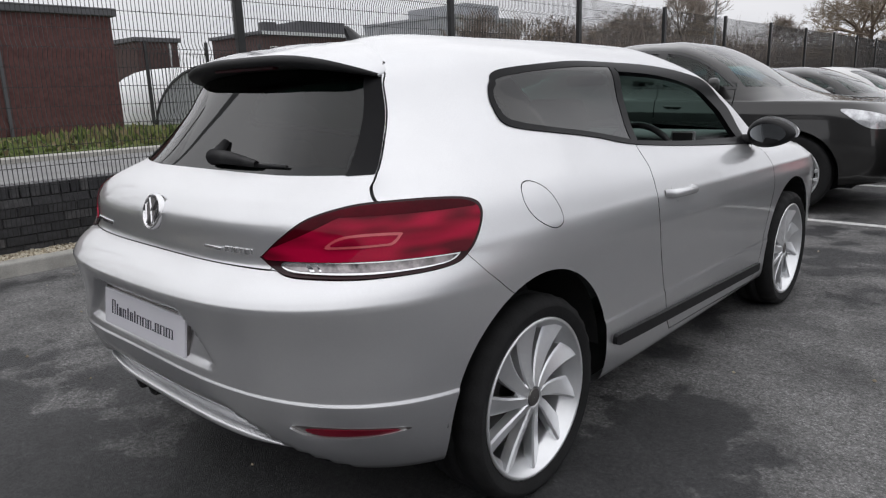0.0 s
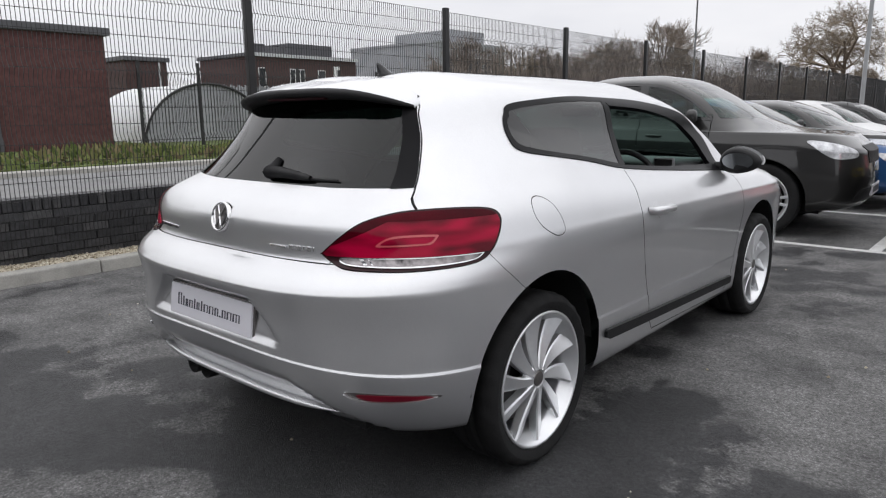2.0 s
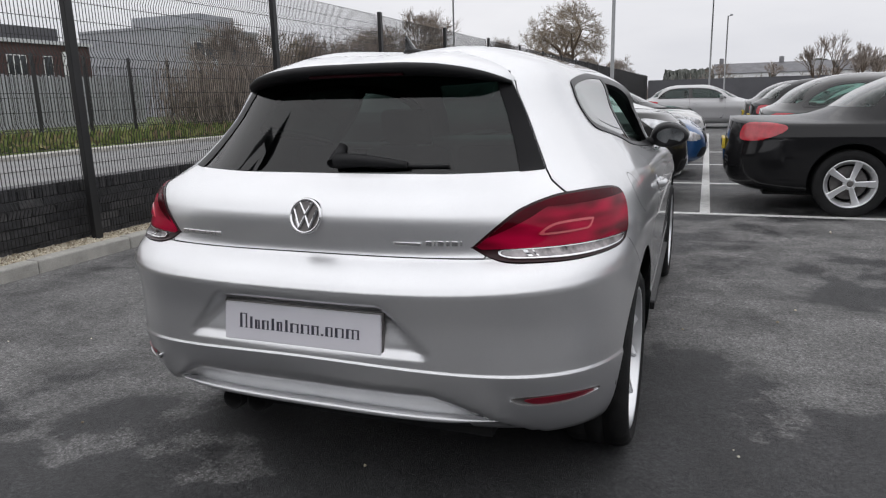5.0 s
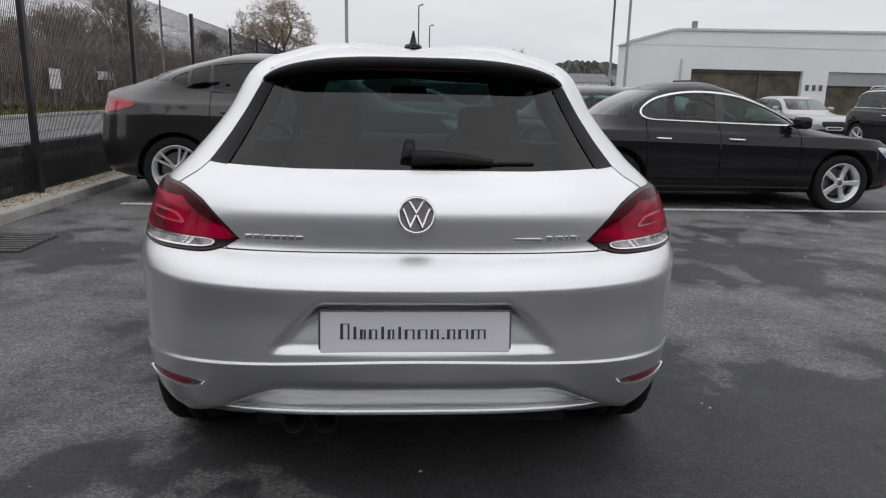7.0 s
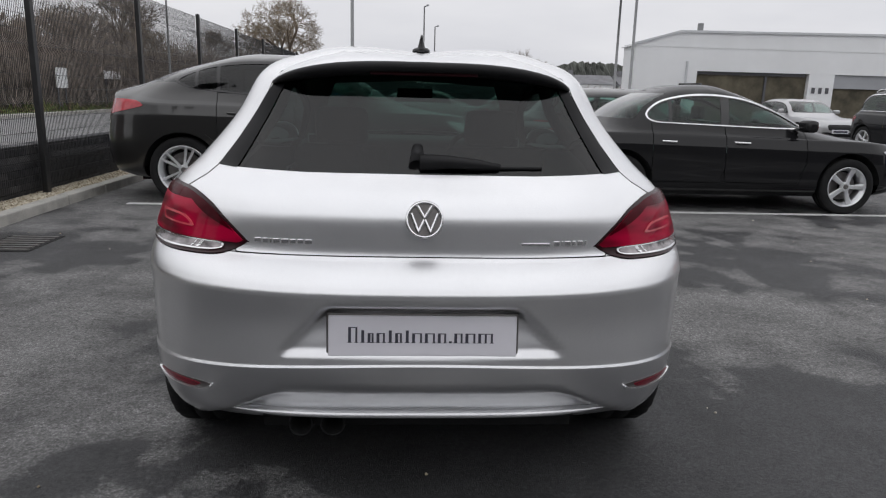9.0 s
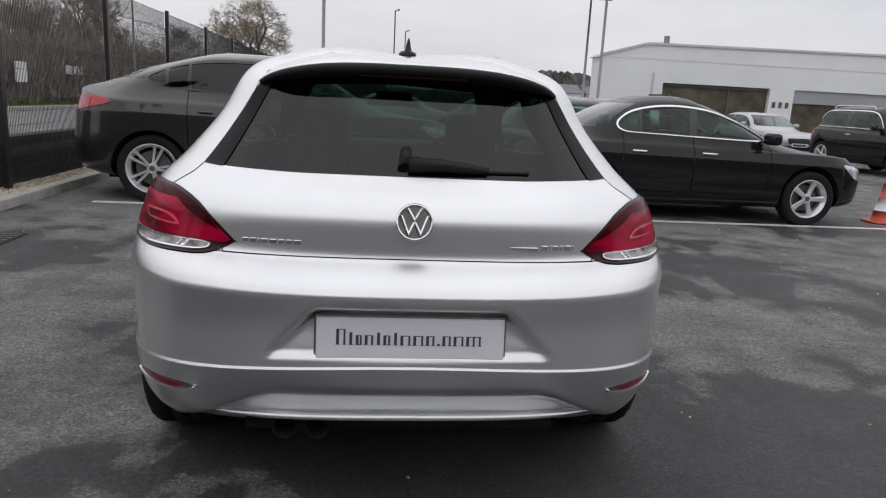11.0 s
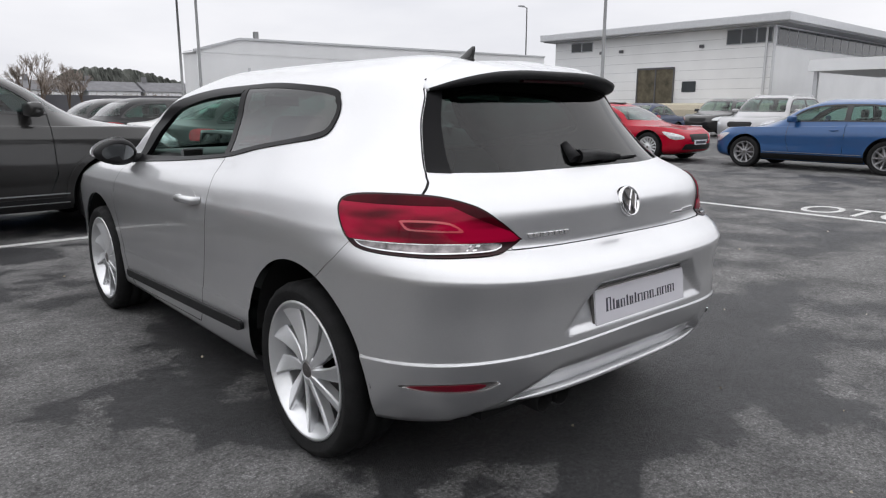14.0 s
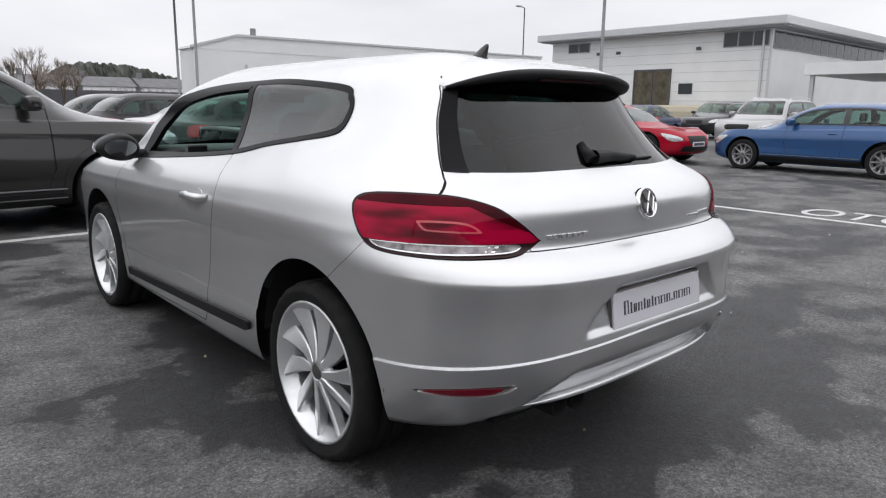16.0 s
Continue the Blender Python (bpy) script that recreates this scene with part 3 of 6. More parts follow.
DIAG = math.sqrt(0.5)
LAMP = rounded([(0.455, 0.842), (0.456, 0.845), (0.513, 0.896), (0.582, 0.940), (0.684, 0.966), (0.788, 0.973), (0.915, 0.971), (0.992, 0.960), (1.022, 0.934), (1.015, 0.886),
                (0.986, 0.838), (0.930, 0.808), (0.754, 0.800), (0.612, 0.801), (0.525, 0.805), (0.485, 0.820)])
LIGHT_OPEN = rounded([(0.855, 1.262), (0.90, 1.292), (1.10, 1.311), (1.39, 1.326), (1.65, 1.323), (2.03, 1.310), (2.30, 1.278), (2.50, 1.235), (2.66, 1.155), (2.74, 1.096),
                      (2.84, 0.935), (2.85, 0.925), (2.83, 0.926), (2.13, 0.973), (1.61, 1.018), (1.34, 1.062), (1.06, 1.097), (0.90, 1.118), (0.832, 1.142), (0.815, 1.19), (0.83, 1.234)])
QUARTER = rounded([(0.872, 1.247), (0.905, 1.270), (1.10, 1.290), (1.39, 1.305), (1.63, 1.304), (1.640, 1.302), (1.638, 1.295), (1.593, 1.045), (1.590, 1.038), (1.58, 1.039), (1.34, 1.078),
                   (1.06, 1.113), (0.905, 1.137), (0.852, 1.158), (0.838, 1.195), (0.848, 1.228)])
DOOR_LIGHT = rounded([(1.685, 1.280), (1.70, 1.286), (2.0, 1.270), (2.25, 1.236), (2.45, 1.186), (2.60, 1.10), (2.70, 0.985), (2.705, 0.972), (2.69, 0.968), (2.13, 0.992), (1.655, 1.028), (1.642, 1.032), (1.644, 1.045)])
DOOR = [(1.61, 1.018), (1.568, 0.912), (1.558, 0.76), (1.575, 0.65), (1.60, 0.555), (1.64, 0.44), (1.68, 0.33), (1.72, 0.285), (2.68, 0.25), (2.77, 0.30), (2.81, 0.45), (2.90, 0.68), (2.91, 0.82), (2.86, 0.93), (2.85, 0.935), (2.13, 0.985)]
BUMPER = [(-0.2, 0.813), (0.150, 0.813), (0.20, 0.803), (0.43, 0.805), (0.516, 0.828), (0.565, 0.775), (0.65, 0.705), (0.80, 0.60), (0.80, 0.10), (-0.2, 0.10)]
FLAP = rounded([(0.787, 0.968), (0.835, 0.977), (0.892, 0.948), (0.93, 0.885), (0.925, 0.846), (0.874, 0.839), (0.804, 0.875), (0.771, 0.923)])
half_glass = [(0.0, 1.021), (0.35, 1.022), (0.637, 1.030), (0.588, 1.11), (0.538, 1.20), (0.505, 1.262), (0.475, 1.325), (0.25, 1.338)]
REAR_GLASS = half_glass + [(-x, z) for x, z in half_glass[:0:-1]]
half_hatch = [(0.0, 0.813), (0.53, 0.813), (0.56, 0.89), (0.70, 0.955), (0.715, 0.972), (0.664, 1.005), (0.640, 1.03), (0.591, 1.11), (0.541, 1.20), (0.508, 1.262), (0.498, 1.292), (0.46, 1.306), (0.25, 1.315)]
HATCH = half_hatch + [(-x, z) for x, z in half_hatch[:0:-1]]


# the upper body tapers towards the rear, and its windows lie further forward there
for line in (LIGHT_OPEN, QUARTER, DOOR_LIGHT):
    line[:, 0] += 0.066 * smooth_step(line[:, 1], 1.02, 1.2) * (1 - smooth_step(line[:, 0], 1.2, 2.2))


def diag(sd):
    return (sd * DIAG, DIAG, 0.0)


def right_of(sd, lim=0.3):
    return lambda p: p[:, 0] * sd > lim


lens_mat, lens_nt, lens_b = nodes_of("red_lens")
lens_tc = lens_nt.nodes.new("ShaderNodeTexCoord")
lens_map = lens_nt.nodes.new("ShaderNodeMapping")
lens_map.inputs["Scale"].default_value = (1.0, 1.0, 4.5)
lens_nt.links.new(lens_tc.outputs["Object"], lens_map.inputs[0])
lens_noise = noise_tex(lens_nt, 5.0, 1)
lens_nt.links.new(lens_map.outputs[0], lens_noise.inputs["Vector"])
lens_col = ramp(lens_nt, lens_noise.outputs["Fac"], [(0.36, (0.10, 0.0005, 0.008)), (0.62, (0.42, 0.0008, 0.036))])
lens_nt.links.new(lens_col, lens_b.inputs["Base Color"])
lens_b.inputs["Roughness"].default_value = 0.35
lens_b.inputs["Specular IOR Level"].default_value = 0.05
lens_b.inputs["Coat Weight"].default_value = 0.3
lens_b.inputs["Coat Roughness"].default_value = 0.02
lens_pale = surf("pale_red_lens", (0.66, 0.09, 0.12), 0.2, var=0.2, coat=0.5)
lens_deep = surf("deep_red_lens", (0.060, 0.0006, 0.005), 0.2, var=0.4, scale=8, spec=0.03, coat=0.15)
lens_clear = surf("clear_lens", (0.26, 0.24, 0.245), 0.2, metal=0.5, var=0.85, scale=26, coat=0.4)
reflector_red = surf("reflector_red", (0.16, 0.002, 0.014), 0.3, var=0.2)
band_black = surf("window_band_black", (0.010, 0.010, 0.011), 0.3, var=0.1, spec=0.08)
brake_red = surf("brake_light_red", (0.03, 0.002, 0.005), 0.5, var=0.2, spec=0.2)
lens_dark = surf("dark_red_edge", (0.022, 0.003, 0.005), 0.25, var=0.2, spec=0.3)


def shrunk(outline, by_x, by_z):
    c = np.mean(outline, axis=0)
    w = (outline.max(0) - outline.min(0)) / 2
    return c + (outline - c) * (1 - np.array([by_x, by_z]) / w)


joints = []
door_of = {}


def shut_line(shell):
    """Keeps the faces of an open joint; they lie deeper, as the seal below it."""
    joints.append(shell.band.f)


for sd in (1, -1):
    lamp = part("rear_lamp", thick(whole.copy().cut(LAMP, diag(sd), UP, right_of(sd)), 0.004, 0.01), lens_dark, hero, "dark-edged red rear lamp", smooth=True)
    skin.cut(LAMP, diag(sd), UP, right_of(sd), gap=0.003)
    shut_line(skin)
    inner = shrunk(LAMP, 0.010, 0.007)
    top = np.array([(s, max(z, 0.8375)) for s, z in inner])
    part("red_lens", thick(whole.copy().cut(top, diag(sd), UP, right_of(sd)), 0.008), lens_mat, lamp, "glossy red lens", smooth=True)
    upper = np.array([(s, max(z, 0.940 - 0.42 * max(0.0, 0.66 - s))) for s, z in inner])
    part("upper_lens", thick(whole.copy().cut(upper, diag(sd), UP, right_of(sd)), 0.0086), lens_deep, lamp, "deeper red upper lens", smooth=True)
    strip = rounded([(0.520, 0.826), (0.540, 0.814), (0.62, 0.8105), (0.76, 0.810), (0.905, 0.8165), (0.945, 0.831), (0.93, 0.8335), (0.76, 0.8335), (0.60, 0.8335), (0.535, 0.833)])
    part("strip_bezel", thick(whole.copy().cut(shrunk(strip, -0.007, -0.0035), diag(sd), UP, right_of(sd)), 0.0083), M["chrome"], lamp, smooth=True)
    part("clear_strip", thick(whole.copy().cut(strip, diag(sd), UP, right_of(sd)), 0.009), lens_clear, lamp, "clear ribbed lower lens", smooth=True)
    for d0, d1 in ((0.588, 0.600), (0.612, 0.617)):
        part("lamp_divider", thick(whole.copy().cut([(d0, 0.811), (d1, 0.811), (d1 - 0.012, 0.833), (d0 - 0.012, 0.833)], diag(sd), UP, right_of(sd)), 0.0105), M["chrome"], lamp)
    plaque = rounded([(0.625, 0.872), (0.66, 0.895), (0.72, 0.902), (0.805, 0.900), (0.808, 0.892), (0.790, 0.874), (0.76, 0.871), (0.66, 0.869)])
    part("reflector", thick(whole.copy().cut(plaque, diag(sd), UP, right_of(sd)), 0.0115), lens_pale, lamp, smooth=True)
    part("reflector_inset", thick(whole.copy().cut(shrunk(plaque, 0.012, 0.006), diag(sd), UP, right_of(sd)), 0.0125), lens_mat, lamp, smooth=True)

    frame_piece = whole.copy().cut(LIGHT_OPEN, SIDE_Y, UP, right_of(sd))
    quarter = frame_piece.cut(QUARTER, SIDE_Y, UP, right_of(sd))
    frame_piece.cut(DOOR_LIGHT, SIDE_Y, UP, right_of(sd))
    part("window_frame", thick(frame_piece, 0.004, 0.02), band_black, hero, "matt black window surround", smooth=True)
    part("quarter_window", quarter.bm(0.002), M["glass_dark"], hero, "dark tinted quarter glass", smooth=True)
    skin.cut(LIGHT_OPEN, SIDE_Y, UP, right_of(sd))
    door_piece = skin.cut(DOOR, SIDE_Y, UP, right_of(sd, 0.5), gap=0.0045)
    shut_line(skin)
    door = part("door", door_piece.bm(), M["silver"], hero, smooth=True)
    door_of[sd] = door
    strip = whole.copy().cut([(1.232, 0.40), (1.24, 0.406), (2.76, 0.338), (2.765, 0.302), (2.75, 0.298), (1.26, 0.362), (1.235, 0.372)], SIDE_Y, UP, right_of(sd, 0.5))
    part("sill_strip", thick(strip, 0.016), M["plastic"], hero, "black rubbing strip on the sill", smooth=True)
    scoop = rounded([(0.510, 0.421), (0.545, 0.430), (0.66, 0.425), (0.80, 0.409), (0.80, 0.400), (0.66, 0.396), (0.57, 0.400)])
    lip = part("reflector_bezel", thick(whole.copy().cut(scoop, diag(sd), UP, right_of(sd)), 0.001), M["disc"], hero, smooth=True)
    band = rounded([(0.550, 0.419), (0.580, 0.424), (0.68, 0.420), (0.785, 0.407), (0.76, 0.401), (0.66, 0.402), (0.59, 0.405)])
    part("reflector", thick(whole.copy().cut(band, diag(sd), UP, right_of(sd)), 0.004), reflector_red, lip, "dark red reflector", smooth=True)
    crescent = rounded([(0.508, 0.423), (0.513, 0.424), (0.545, 0.408), (0.60, 0.401), (0.70, 0.3985), (0.795, 0.405), (0.802, 0.404), (0.775, 0.391), (0.68, 0.385), (0.575, 0.389), (0.53, 0.402)])
    part("reflector_lip", thick(whole.copy().cut(crescent, diag(sd), UP, right_of(sd)), 0.008), M["silver"], lip, smooth=True)

# thin lip along the foot of the bumper, rising at its ends
lip_line = []
for x in np.linspace(-0.565, 0.565, 71):
    e = float(smooth_step(abs(x), 0.40, 0.57))
    yr = 0.95 - (0.95 - 0.082) * (1 - (abs(x) / 0.895) ** 3.4) ** (1 / 3.4)
    lip_line.append((float(x), yr, 0.336 + 0.004 * e, 1 - 0.85 * e))
bm = bmesh.new()
rows = []
for x, y, z, k in lip_line:
    section = ((0.034, 0.012), (0.014, 0.016), (0.001, 0.010), (-0.004, 0.003), (-0.003, -0.004), (0.004, -0.008), (0.034, -0.010))
    rows.append([bm.verts.new((x, y + 0.003 + dy, z + dz * (0.25 + 0.75 * k))) for dy, dz in section])
for a, b in zip(rows, rows[1:]):
    for j in range(len(a)):
        bm.faces.new((a[j], a[(j + 1) % len(a)], b[(j + 1) % len(a)], b[j]))
bm.faces.new(rows[0][::-1])
bm.faces.new(rows[-1])
bmesh.ops.recalc_face_normals(bm, faces=bm.faces)
part("lower_lip", bm, M["silver"], hero, "silver lip along the foot of the bumper", smooth=True)

flap_piece = skin.cut(FLAP, SIDE_Y, UP, right_of(1, 0.5), gap=0.003)
shut_line(skin)
part("fuel_flap", flap_piece.bm(), M["silver"], hero, smooth=True)

glass_piece = whole.copy().cut(REAR_GLASS, ACROSS, UP, lambda p: p[:, 1] < 1.2)
gu = np.unique(glass_piece.f)
gx, gz = glass_piece.v[gu, 0], glass_piece.v[gu, 2] - 1.17
fit = np.linalg.lstsq(np.c_[np.ones(len(gu)), gx**2, gx**4, gz, gz**2, gx**2 * gz], glass_piece.v[gu, 1], rcond=None)[0]
even = np.c_[2 * fit[1] * gx + 4 * fit[2] * gx**3 + 2 * fit[5] * gx * gz, -np.ones(len(gu)), 0.70 * (fit[3] + 2 * fit[4] * gz + fit[5] * gx**2)]
glass_piece.n = glass_piece.n.copy()
glass_piece.n[gu] = even / np.linalg.norm(even, axis=1)[:, None]
rear_glass = part("rear_window", glass_piece.bm(-0.002), M["glass_dark"], hero, "tinted rear window glass", smooth=True)
for sd in (1, -1):
    edge_band = [(sd * x, z) for x, z in [(0.637, 1.030), (0.588, 1.11), (0.538, 1.20), (0.505, 1.262), (0.473, 1.325), (0.43, 1.325), (0.468, 1.247), (0.52, 1.135), (0.572, 1.026)]]
    part("window_band", whole.copy().cut(edge_band, ACROSS, UP, lambda p: p[:, 1] < 1.2).bm(0.0015), band_black, rear_glass, smooth=True)
skin.cut(REAR_GLASS, ACROSS, UP, lambda p: p[:, 1] < 1.2)
hatch_piece = skin.cut(HATCH, ACROSS, UP, lambda p: p[:, 1] < 0.9, gap=0.0035)
shut_line(skin)
deck = smooth_step(hatch_piece.v[:, 2], 0.93, 0.975) * (hatch_piece.v[:, 1] < 0.5)
eased = hatch_piece.n + deck[:, None] * np.array([0.0, -0.42, 0.0])
hatch_piece.n = eased / np.linalg.norm(eased, axis=1)[:, None]
tailgate = part("tailgate", hatch_piece.bm(), M["silver"], hero, smooth=True)
bumper_piece = skin.cut(BUMPER, SIDE_Y, UP, lambda p: p[:, 1] < 0.95, gap=0.002)
shut_line(skin)
valance_piece = bumper_piece.cut([(-0.45, 0.338), (-0.40, 0.334), (0.40, 0.334), (0.45, 0.338), (0.47, 0.315), (0.56, 0.10), (-0.56, 0.10), (-0.47, 0.315)], ACROSS, UP, lambda p: p[:, 1] < 0.9)
bumper = part("rear_bumper", bumper_piece.bm(), M["silver"], hero, smooth=True)
part("lower_valance", valance_piece.bm(), M["plastic"], bumper, "black plastic panel under the bumper", smooth=True)
half_screen = [(0.0, 0.99), (0.60, 0.955), (0.66, 0.975), (0.55, 1.22), (0.48, 1.325), (0.0, 1.35)]
SCREEN = half_screen + [(-x, z) for x, z in half_screen[:0:-1]]
screen_piece = skin.cut(SCREEN, ACROSS, UP, lambda p: p[:, 1] > 2.4)
part("windscreen", screen_piece.bm(), M["glass_clear"], hero, smooth=True)
part("body", skin.bm(), M["silver"], hero, smooth=True)
lining = skin.copy()
lining.f = np.concatenate([lining.f[lining.v[lining.f][:, :, 2].mean(1) > 0.75]] + joints)
part("cabin_lining", lining.bm(-0.014), M["trim"], hero, smooth=True)
part("door_lining", Shell(door_piece.v * np.array([1, 1, 1]), door_piece.f).bm(-0.03), M["trim"], hero)
hatch_in = hatch_piece.bm(-0.02)
part("tailgate_lining", hatch_in, M["trim"], hero)

# spoiler: painted top, black underside
roof_v = whole.v[(whole.v[:, 2] > 1.2) & (whole.v[:, 1] < 1.3)]


def skin_z(x, y):
    """Height of the roof, from a plane through the nearest skin points."""
    d = (roof_v[:, 0] - x) ** 2 + (roof_v[:, 1] - y) ** 2
    q = roof_v[np.argsort(d)[:9]]
    c = np.linalg.lstsq(np.c_[q[:, 0] - x, q[:, 1] - y, np.ones(9)], q[:, 2], rcond=None)[0]
    return float(c[2])


bm = bmesh.new()
rows = []
for k in range(41):
    x = -0.495 + 0.99 * k / 40
    e = abs(x) / 0.495
    ys = 0.735 - 0.125 * e**2.2
    zs = skin_z(x, ys) + 0.001
    yt, zt = 0.432 + 0.060 * e**2.6 + 0.085 * e**9, 1.353 - 0.050 * e**3 - 0.012 * e**10
    top = [(x, ys + (yt - ys) * u, zs + (zt - zs) * u + 0.012 * (1 - e**4) * math.sin(math.pi * u)) for u in (0.0, 0.2, 0.4, 0.6, 0.8, 0.93)]
    th = 1 - 0.6 * e**6
    low = [(x, yt - 0.003, zt - 0.004), (x, yt + 0.003, zt - 0.024 * th), (x * 0.988, yt + 0.05, zt - 0.032 * th), (x * 0.98, 0.575 + 0.045 * e**3, zt - 0.036 * th)]
    rows.append([bm.verts.new(p) for p in top + low])
for a, b in zip(rows, rows[1:]):
    for j in range(len(a) - 1):
        f = bm.faces.new((a[j], b[j], b[j + 1], a[j + 1]))
        f.material_index = 0 if j < 5 else 1
bm.faces.new(rows[0][::-1])
bm.faces.new(rows[-1])
bmesh.ops.recalc_face_normals(bm, faces=bm.faces)
spoiler = part("roof_spoiler", bm, [M["silver"], M["plastic"]], tailgate, "silver roof spoiler with a black underside", smooth=True)
part("brake_light", box(-0.17, 0.450, 1.316, 0.17, 0.47, 1.327, bevel=0.003), brake_red, spoiler, "dark red high brake light")

# rear wiper, badges, plate, antenna
bm = bmesh.new()
add_tube(bm, [(-0.02, 0.325, 1.045), (-0.018, 0.385, 1.098)], 0.026, 0.017, seg=12)
add_tube(bm, [(-0.01, 0.325, 1.058), (0.08, 0.318, 1.060), (0.17, 0.318, 1.054), (0.235, 0.322, 1.047)], 0.026, 0.010, seg=10)
add_tube(bm, [(0.13, 0.322, 1.042), (0.366, 0.335, 1.044)], 0.008, 0.005, seg=6)
part("wiper", bm, M["plastic"], rear_glass, "black rear wiper", smooth=True)
badge_m = pose(0, 0.109, 0.918, -16)
bm = bmesh.new()
prof = []
for k in range(40):
    a = k * math.tau / 40
    prof.append((math.cos(a), math.sin(a)))
rings = [[bm.verts.new((r * c, y, r * s)) for c, s in prof] for r, y in ((0.054, 0.012), (0.054, -0.004), (0.051, -0.009), (0.047, -0.009), (0.044, -0.003))]
for q, w in zip(rings, rings[1:]):
    for k in range(40):
        bm.faces.new((q[k], q[(k + 1) % 40], w[(k + 1) % 40], w[k]))
badge = part("badge", bm, M["chrome"], tailgate, "round chrome badge", smooth=True, matrix=badge_m)
bm = bmesh.new()
bm.faces.new([bm.verts.new((0.045 * c, -0.002, 0.045 * s)) for c, s in prof])
part("badge_disc", bm, M["disc"], badge)
bm = bmesh.new()
for pts in ([(-0.020, 0.038), (0.0, 0.004), (0.020, 0.038)], [(-0.038, 0.018), (-0.017, -0.036), (0.0, 0.0), (0.017, -0.036), (0.038, 0.018)]):
    for (x0, z0), (x1, z1) in zip(pts, pts[1:]):
        add_tube(bm, [(x0, -0.005, z0), (x1, -0.005, z1)], 0.0048, seg=6)
part("badge_chevrons", bm, M["chrome"], badge)


def skin_y(x, z):
    d = (whole.v[:, 0] - x) ** 2 + (whole.v[:, 2] - z) ** 2 + (whole.v[:, 1] > 1.0) * 9
    return float(whole.v[np.argmin(d), 1])


def bar_row(name, x0, x1, z0, z1, widths, gap, mat, parent, out=0.006, y=None, tilt=0.0):
    """Raised bars in a row, as lettering that is not spelled out."""
    total = sum(widths) + gap * (len(widths) - 1)
    sc, x = (x1 - x0) / total, x0
    for w in widths:
        yy = skin_y(x + w * sc / 2, (z0 + z1) / 2) if y is None else y
        part(name, box(x, yy - out, z0, x + w * sc, yy + 0.012, z1, bevel=0.002), mat, parent)
        x += (w + gap) * sc


bar_row("model_badge", -0.475, -0.312, 0.8435, 0.8575, [1.0, 0.9, 0.3, 1.0, 1.1, 0.9, 0.9, 1.1], 0.22, M["chrome"], tailgate, out=0.004)
bar_row("engine_badge", 0.370, 0.470, 0.8455, 0.8610, [1.0, 0.25, 1.0, 0.6, 1.0, 0.3], 0.3, M["chrome"], tailgate, out=0.004)
bar_row("trim_badge", 0.256, 0.358, 0.8455, 0.8560, [1.0], 0.1, M["chrome"], tailgate, out=0.003)
plate = part("show_plate", box(-0.262, -0.009, -0.057, 0.262, 0.004, 0.057, bevel=0.003), M["plate_white"], hero, "white dealer show plate with dark lettering", matrix=pose(0.0, 0.0405, 0.603, -7.5))
part("plate_edge", box(-0.268, -0.002, -0.063, 0.268, 0.010, 0.063, bevel=0.004), M["disc"], plate)
x = -0.206
for w, tall in ((22, 1), (10, 0.8), (14, 0.62), (20, 0.62), (10, 0.8), (16, 0.62), (10, 0.8), (24, 0.62), (24, 0.62), (20, 0.62), (5, 0.12), (20, 0.62), (24, 0.62), (36, 0.62)):
    ww, top = w * 0.00112, -0.019 + 0.044 * tall
    bm = bmesh.new()
    stems = 3 if w > 30 else 2 if w > 12 else 1
    for k in range(stems):
        c = x + 0.003 + (ww - 0.006) * (k / (stems - 1) if stems > 1 else 0.5)
        wide = 0.0040 if k == 0 else 0.0027
        add_box(bm, c - wide, -0.0102, -0.019, c + wide, -0.0085, top)
        if tall > 0.2:
            add_box(bm, c - wide - 0.0025, -0.0101, -0.019, c + wide + 0.0025, -0.0085, -0.0176)
    if w > 12:
        add_box(bm, x + ww * 0.12, -0.0101, top - 0.0022, x + ww * 0.85, -0.0085, top)
    part("letter_bar", bm, M["ink"], plate)
    x += ww + 0.0089
bm = bmesh.new()
prev = None
for u in np.linspace(0, 1, 7):
    h, l, w = 0.070 * u, 0.046 * (1 - u) ** 0.8 + 0.008, 0.017 * (1 - u) ** 1.2 + 0.004
    c = 0.945 - 0.058 * u
    ring = [bm.verts.new((w * math.cos(a), c + l * math.sin(a), 1.414 + h * 0.86)) for a in np.linspace(0, math.tau, 12, endpoint=False)]
    if prev:
        for k in range(12):
            bm.faces.new((prev[k], prev[(k + 1) % 12], ring[(k + 1) % 12], ring[k]))
    prev = ring
bm.faces.new(prev)
antenna = part("roof_antenna", bm, M["gloss_black"], hero, "black shark-fin antenna", smooth=True)
bm = bmesh.new()
rings = []
for k, dz in ((1.0, 0.0), (0.96, 0.008), (0.72, 0.014), (0.02, 0.016)):
    rings.append([bm.verts.new((0.034 * k * math.cos(a), 0.955 + 0.070 * k * math.sin(a), 1.416 + dz)) for a in np.linspace(0, math.tau, 24, endpoint=False)])
for q, w in zip(rings, rings[1:]):
    for k in range(24):
        bm.faces.new((q[k], q[(k + 1) % 24], w[(k + 1) % 24], w[k]))
part("antenna_pad", bm, M["plastic"], antenna, smooth=True)

